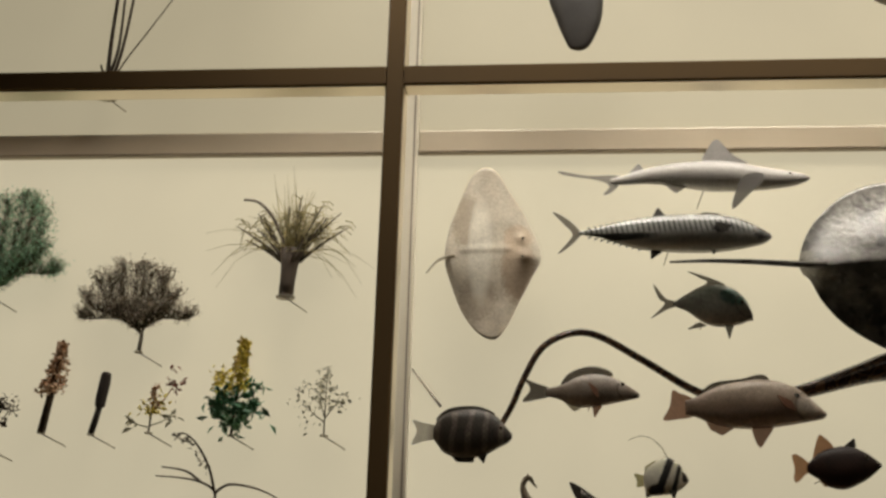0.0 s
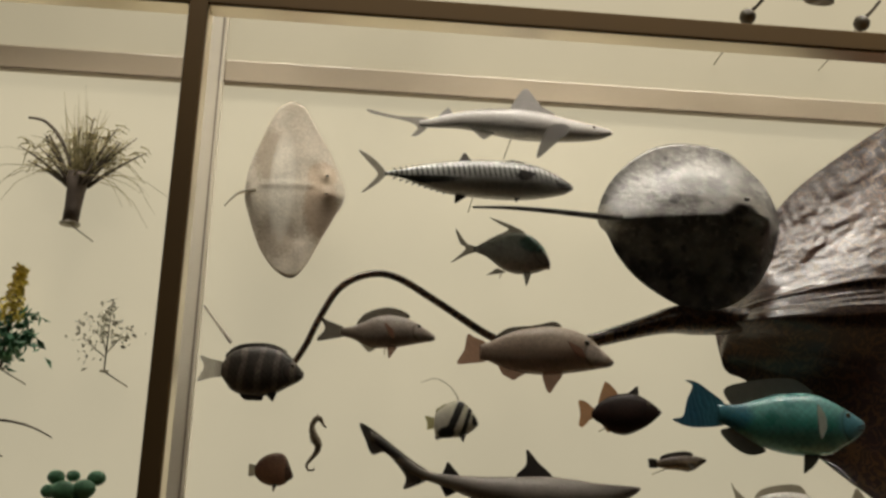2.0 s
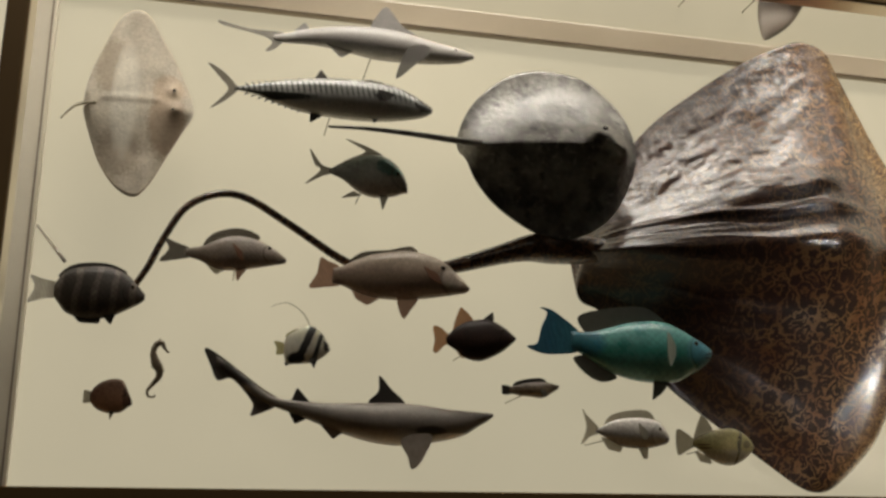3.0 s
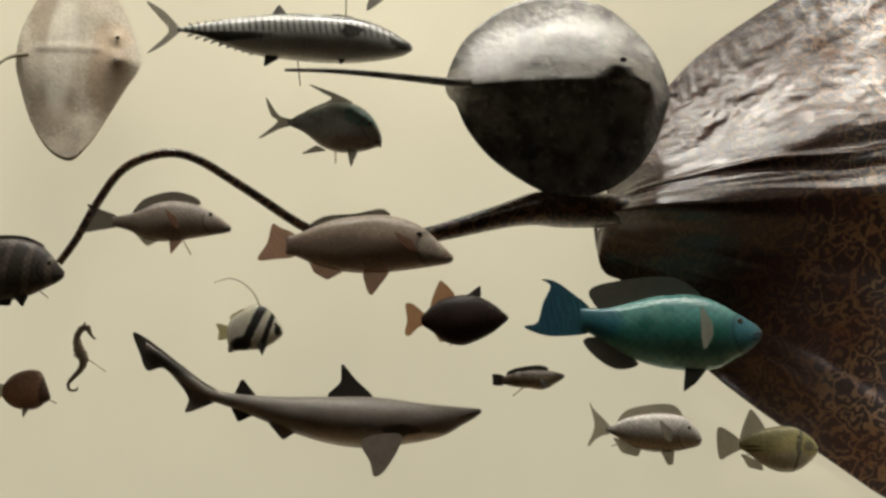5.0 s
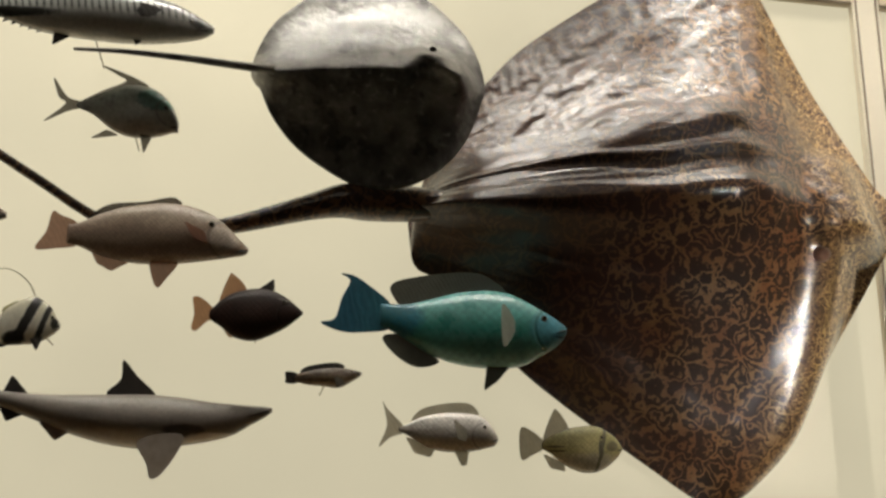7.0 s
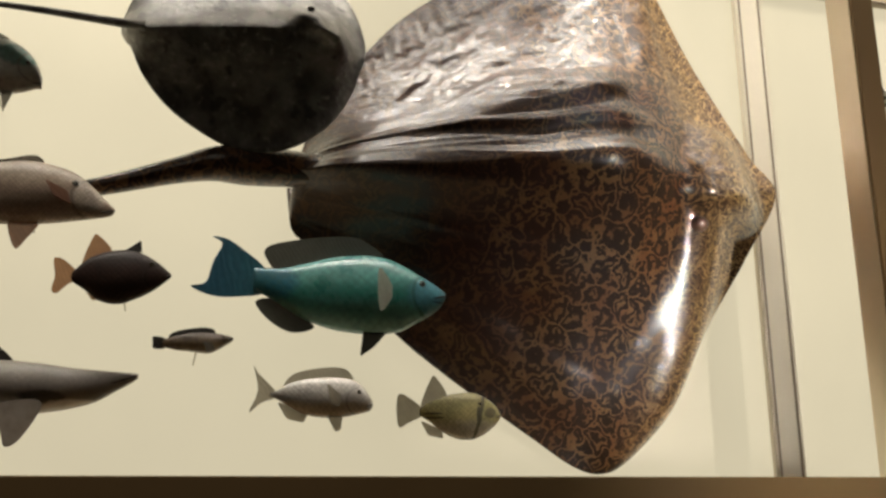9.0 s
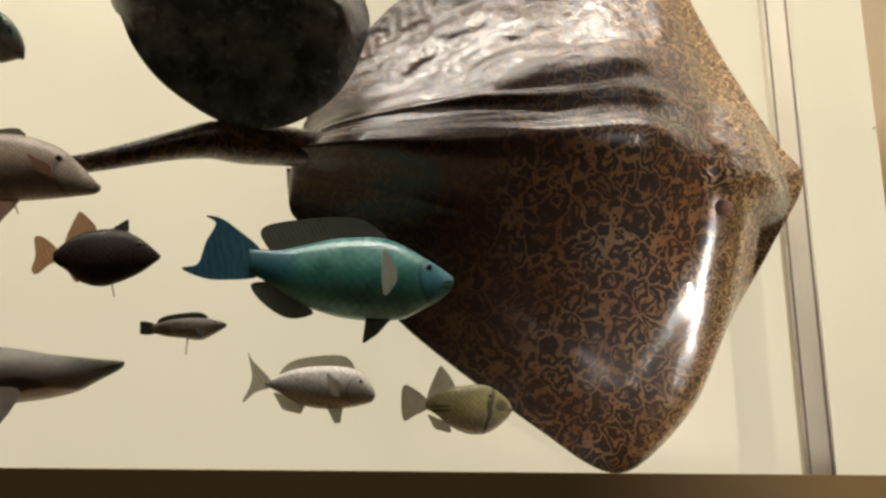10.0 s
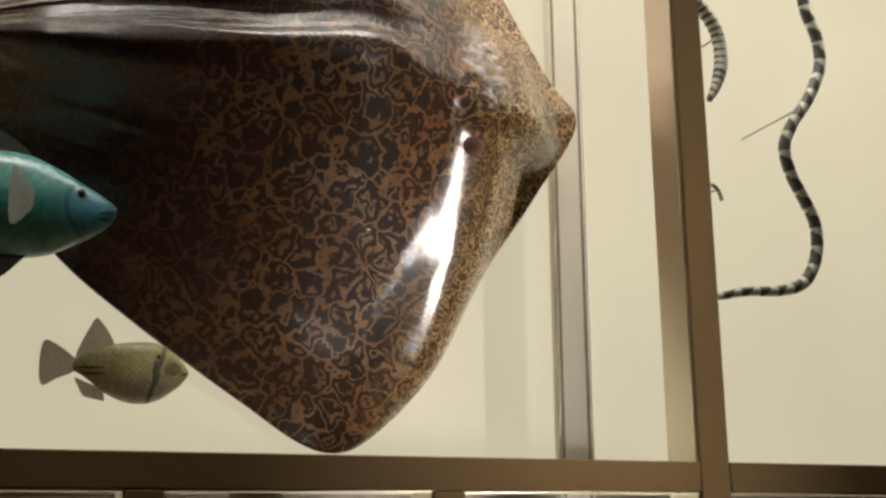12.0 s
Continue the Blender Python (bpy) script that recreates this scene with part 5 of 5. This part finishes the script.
# grass tree
gt = thing("grass_tree", grass_tree_at, "dark trunk plant with arching straw-coloured grass crown", "plant", "plants in the lit case")
part("trunk", mesh_of("trunk", *tube([(0, 0, 0), (0.003, 0, 0.06), (0.006, 0, 0.13), (0.01, 0, 0.2)], [0.031, 0.031, 0.035, 0.047], 14), M["bark"]), gt)
rng = random.Random(11)
strands, fine = [], []
for i in range(22):
    a = rng.uniform(-0.85, 0.85)
    l = rng.uniform(0.18, 0.30)
    p = Vector((0.01 + a * 0.04, rng.gauss(0, 0.012), 0.15))
    d = Vector((math.sin(a), rng.gauss(0, 0.12), math.cos(a)))
    line = [p + d * l * u + Vector((0.03 * a * u * u, 0, -0.03 * abs(a) * u * u)) for u in (0, 0.25, 0.5, 0.75, 1.0)]
    fine.append(tube(line, [0.0085, 0.0072, 0.0058, 0.004, 0.002], 5))
    for _ in range(9):
        u = rng.uniform(0.45, 1.0)
        q = p + d * l * u
        c = Vector((rng.gauss(0.7 * a, 0.6), rng.gauss(0, 0.3), rng.gauss(0.25, 0.6))).normalized() * rng.uniform(0.025, 0.07)
        strands.append(tube([q, q + c * 0.6, q + c + Vector((0, 0, -0.02))], [0.0028, 0.0024, 0.0012], 4))
for i in range(110):
    a = rng.gauss(0, 0.6)
    l = rng.uniform(0.2, 0.38)
    p = Vector((0.01 + rng.uniform(-0.035, 0.035), rng.gauss(0, 0.02), 0.18))
    d = Vector((math.sin(a), rng.gauss(0, 0.25), math.cos(a)))
    droop = rng.uniform(0.3, 1.1) * abs(math.sin(a))
    line = [p + d * l * u - Vector((0, 0, droop * l * u ** 2.6)) for u in (0, 0.25, 0.5, 0.75, 1.0)]
    strands.append(tube(line, [0.0022, 0.0019, 0.0015, 0.0011, 0.0006], 4))
part("grass_crown", mesh_of("grass_crown", *merge(*strands), M["straw"]), gt)
part("dry_crown", mesh_of("dry_crown", *merge(*fine), M["leaf_brown"]), gt)
bent = [(0, 0, 0.15), (-0.04, 0, 0.27), (-0.09, 0, 0.36), (-0.15, 0, 0.415), (-0.21, 0, 0.425)]
part("bent_stalk", mesh_of("bent_stalk", *tube(curve_points(bent, 4), [0.0085 - 0.0002 * i for i in range(17)], 6), M["leaf_brown"]), gt)
add_base(gt, grass_tree_at, 0.04)


def spike_plant(name, label, at, height, lean, stem_r, flower, f0, f1, fw, count, size, leaves=None, seed=1):
    """A stem with a spike of small florets, and leaves below."""
    rng = random.Random(seed)
    t = thing(name, at, label, "plant", "plants in the lit case")
    part("stem", mesh_of("stem", *tube([(0, 0, 0), (lean * 0.5, 0, height * 0.5), (lean, 0, height)], [stem_r, stem_r * 0.85, stem_r * 0.4], 8), M["bark"]), t)
    spots = []
    for _ in range(count):
        u = rng.random()
        a = rng.uniform(0, 2 * math.pi)
        r = fw * (1 - 0.75 * u) * rng.uniform(0.4, 1.0)
        spots.append((lean * (f0 + (f1 - f0) * u) / height + r * math.cos(a), r * math.sin(a) * 0.6, f0 + (f1 - f0) * u))
    part("flower_spike", leaf_mesh("flower_spike", flower, spots, size, seed, 0.7), t)
    for k, (mt, cx, cz, rx, rz, n, s) in enumerate(leaves or ()):
        spots = [(cx + rng.gauss(0, rx * 0.5), rng.gauss(0, 0.02), cz + rng.gauss(0, rz * 0.5)) for _ in range(n)]
        part("leaves", leaf_mesh("leaves", mt, spots, s, seed + k + 1, 0.55), t)
        stalks = [tube([(0, 0, cz * 0.4), (cx * 0.6, 0, cz * 0.7), (cx, 0, cz)], [0.003, 0.0025, 0.002], 5)]
        part("stalk", mesh_of("stalk", *merge(*stalks), mt), t)
    add_base(t, at, 0.016)
    return t


spike_plant("orange_spike_plant", "brown stem with a spike of pale orange flowers", spike_at, 0.34, 0.04, 0.017, M["leaf_orange"], 0.15, 0.36, 0.06, 480, 0.022, None, 21)
spike_plant("lupin", "lupin with yellow flower spike and green leaves", lupin_at, 0.37, 0.025, 0.006, M["leaf_yellow"], 0.18, 0.38, 0.045, 330, 0.024,
            [(M["leaf_dark"], -0.05, 0.12, 0.07, 0.06, 90, 0.045), (M["leaf_dark"], 0.05, 0.10, 0.08, 0.07, 90, 0.045), (M["leaf_yellow"], -0.055, 0.21, 0.03, 0.06, 60, 0.028), (M["leaf_green"], 0.0, 0.06, 0.08, 0.05, 50, 0.04), (M["leaf_dark"], 0.09, 0.19, 0.02, 0.02, 14, 0.04)], 23)
spike_plant("red_spike_plant", "small plant with reddish spikes and yellowish leaves", red_plant_at, 0.17, 0.01, 0.004, M["leaf_orange"], 0.10, 0.19, 0.022, 60, 0.02,
            [(M["leaf_red"], 0.085, 0.19, 0.03, 0.05, 40, 0.022), (M["leaf_yellow"], 0.0, 0.10, 0.05, 0.05, 40, 0.03), (M["leaf_pale"], -0.08, 0.045, 0.03, 0.02, 10, 0.04), (M["leaf_pale"], 0.08, 0.06, 0.03, 0.02, 8, 0.04)], 25)
spike_plant("pale_sprig", "pale grey-green dried sprig", sprig_at, 0.26, 0.0, 0.003, M["sprig"], 0.10, 0.27, 0.04, 60, 0.022,
            [(M["sprig"], -0.08, 0.12, 0.05, 0.1, 50, 0.022), (M["sprig"], 0.06, 0.16, 0.05, 0.06, 30, 0.022), (M["sprig"], -0.03, 0.17, 0.03, 0.08, 35, 0.02)], 27)
spike_plant("edge_plant", "dark small branching plant", edgeplant_at, 0.20, 0.03, 0.004, M["leaf_brown"], 0.1, 0.2, 0.03, 40, 0.03,
            [(M["leaf_brown"], 0.07, 0.15, 0.03, 0.06, 40, 0.02)], 29)

cat = thing("cattail", cattail_at, "dark brown cattail head on a thick stem", "plant", "plants in the lit case")
part("stem", mesh_of("stem", *tube([(0, 0, 0), (0.012, 0, 0.06), (0.022, 0, 0.115)], [0.013, 0.013, 0.012], 10), M["cattail"]), cat)
part("head", mesh_of("head", *tube(curve_points([(0.021, 0, 0.105), (0.022, 0, 0.115), (0.024, 0, 0.15), (0.03, 0, 0.2), (0.033, 0, 0.24), (0.034, 0, 0.25)], 3),
     [0.008, 0.015, 0.019, 0.0205, 0.021, 0.0215, 0.022, 0.022, 0.022, 0.022, 0.0215, 0.021, 0.019, 0.015, 0.010, 0.004], 14), M["cattail"]), cat)
add_base(cat, cattail_at, 0.015)

fern = thing("fern", fern_at, "dark branching fern with hanging leaflets", "plant", "plants in the lit case")
stems = [[(0, 0, 0), (0.0, 0, 0.05), (-0.06, 0, 0.085), (-0.15, 0, 0.10), (-0.24, 0, 0.105)], [(0, 0, 0.04), (0.05, 0, 0.075), (0.13, 0, 0.07), (0.2, 0, 0.05), (0.26, 0, 0.02)],
         [(0, 0, 0.05), (-0.03, 0, 0.14), (-0.08, 0, 0.22), (-0.13, 0, 0.265), (-0.17, 0, 0.27)], [(-0.06, 0, 0.085), (-0.12, 0, 0.125), (-0.22, 0, 0.14)]]
for s in stems:
    c = curve_points(s, 5)
    part("stem", mesh_of("stem", *tube(c, [0.0062 - 0.004 * i / len(c) for i in range(len(c))], 6), M["bark"]), fern)
c = curve_points(stems[2], 5)
part("leaflets", leaf_mesh("leaflets", M["leaf_brown"], [(p[0] - 0.012 - 0.01 * (i % 2), 0, p[2] - 0.012) for i, p in enumerate(c[5:])] * 2, 0.028, 31, 0.5), fern)
add_base(fern, fern_at, 0.014)

suc = thing("thick_leaf_plant", succulent_at, "dark green plant with thick rounded leaves", "plant", "plants in the lit case")
for x, z, r in ((-0.055, 0.07, 0.03), (-0.02, 0.02, 0.045), (0.005, 0.075, 0.024), (0.05, 0.03, 0.04), (0.085, 0.07, 0.032), (-0.07, 0.02, 0.03), (0.03, -0.03, 0.05), (-0.04, -0.04, 0.04)):
    part("leaf", mesh_of("leaf", *ball((x, 0.01 * math.sin(x * 90), z), r * 1.05, r * 0.45, r * 0.85), M["leaf_dark"]), suc)
part("stem", mesh_of("stem", *tube([(0.01, 0, -0.16), (0.01, 0, -0.08), (0.0, 0, 0.04)], [0.008, 0.008, 0.006], 8), M["bark"]), suc)
add_rod(suc, succulent_at, 0.01, -0.12)
spike_plant("grey_sprig", "small grey-green leafy sprig on a rod", greyplant_at, 0.09, 0.01, 0.004, M["leaf_dark"], 0.02, 0.1, 0.03, 40, 0.02, [(M["leaf_brown"], 0.03, 0.05, 0.03, 0.03, 20, 0.02)], 33)

ut = thing("branching_tree", upper_tree_at, "bare dark branching stems on a pale base plate", "plant", "plants in the lit case")
for s, r in (([(0, 0, 0), (0.0, 0, 0.12), (-0.004, 0, 0.3), (0.0, 0, 0.6)], 0.012), ([(0.01, 0, 0.02), (0.04, 0, 0.15), (0.06, 0, 0.3), (0.08, 0, 0.6)], 0.009),
             ([(0.02, 0, 0.06), (0.08, 0, 0.18), (0.17, 0, 0.33), (0.28, 0, 0.52)], 0.004), ([(0.0, 0, 0.07), (-0.03, 0, 0.13), (-0.035, 0, 0.15)], 0.006), ([(0.01, 0, 0.1), (0.035, 0, 0.25), (0.03, 0, 0.55)], 0.008)):
    c = curve_points(s, 5)
    part("stem", mesh_of("stem", *tube(c, [r * (1 - 0.4 * i / len(c)) for i in range(len(c))], 8), M["bark"]), ut)
add_base(ut, upper_tree_at, 0.06)


# ---- hanging things of the upper case, cut off by the view ----
M["hide"] = plain("dark_hide", (0.035, 0.030, 0.026), 0.45, 0, 8, 0.4, 0.3, 0.2)
M["hide_grey"] = plain("grey_hide", (0.15, 0.125, 0.10), 0.45, 0, 8, 0.3, 0.3, 0.2)
M["pod"] = plain("pod", (0.07, 0.055, 0.035), 0.5, 0, 60, 0.35, 0.3)


def flipper(name, label, at, path, radii, material, flat):
    t = thing(name, at, label, "flipper", "hanging specimens above the rail")
    c = curve_points(path, 6)
    r = [q for (q,) in curve_points([(q,) for q in radii], 6)]
    part("blade", mesh_of("blade", *tube(c, r, 16, flat), material), t)
    add_rod(t, at, c[-3][0], c[-3][2], c[-3][1])
    return t


flipper("dark_flipper", "black mottled flipper hanging in the upper case", flip1_at, [(0, 0, 0), (0.002, 0, 0.012), (0.01, 0, 0.06), (0.012, 0, 0.16), (0.0, 0, 0.32), (0.03, 0, 0.6)], [0.006, 0.035, 0.062, 0.095, 0.12, 0.14], M["hide"], 0.25)
flipper("grey_flipper", "grey-brown pointed flipper hanging in the upper case", flip2_at, [(0, 0, 0), (0.012, 0, 0.012), (0.05, 0, 0.09), (0.10, 0, 0.2), (0.17, 0, 0.4)], [0.006, 0.022, 0.07, 0.10, 0.13], M["hide_grey"], 0.35)
beast = thing("hanging_carcass", lobeA_at, "dark rounded hide specimen hanging in the upper case", "hide specimen", "hanging specimens above the rail")
dxb = lobeB_at[0] - lobeA_at[0]
part("lobe", mesh_of("lobe", *tube(curve_points([(0.0, 0, 0.0), (0.0, 0, 0.015), (-0.004, 0, 0.06), (0.0, 0, 0.15), (0.05, 0, 0.3)], 5), [0.008] * 1 + [0.012 + 0.055 * min(1, i / 6) for i in range(1, 21)], 14, 0.6), M["hide"]), beast)
part("lobe", mesh_of("lobe", *tube(curve_points([(dxb, 0, 0.0), (dxb, 0, 0.012), (dxb + 0.01, 0, 0.07), (dxb, 0, 0.2)], 5), [0.008 + 0.065 * min(1, i / 6) for i in range(16)], 14, 0.6), M["hide_grey"]), beast)
part("trunk_body", mesh_of("trunk_body", *tube(curve_points([(-0.1, 0.02, 0.2), (0.1, 0, 0.15), (0.35, 0, 0.13), (0.7, 0.02, 0.19), (0.9, 0.03, 0.22)], 5), [0.06 + 0.05 * math.sin(math.pi * i / 20) for i in range(21)], 16, 0.8), M["hide_grey"]), beast)
add_rod(beast, lobeA_at, 0.3, 0.16)
for at in (podA_at, podB_at):
    pod = thing("hanging_pod", at, "small round brown pod hanging on a short stalk", "seed pod", "hanging pods")
    part("pod", mesh_of("pod", *ball((0, 0, 0), 0.033, 0.033, 0.034, 14, 10), M["pod"]), pod)
    part("stalk", mesh_of("stalk", *tube([(0.015, 0, 0.025), (0.05, 0, 0.06), (0.09, 0, 0.11)], [0.008, 0.006, 0.006], 8), M["bark"]), pod)
    add_rod(pod, at, 0.0, 0.0)

horn = thing("pale_horn", (3.164, 3.8, 1.30), "pale curved horn hanging behind the lower rail", "horn")
part("shaft", mesh_of("shaft", *tube(curve_points([(0.012, 0, -0.03), (0.0, 0, -0.015), (-0.012, 0, 0.02), (-0.016, 0, 0.06), (-0.014, 0, 0.1)], 5), [0.003 + 0.014 * min(1.0, i / 9) for i in range(21)], 12), M["white_horn"]), horn)
add_rod(horn, (3.164, 3.8, 1.30), -0.014, 0.09)
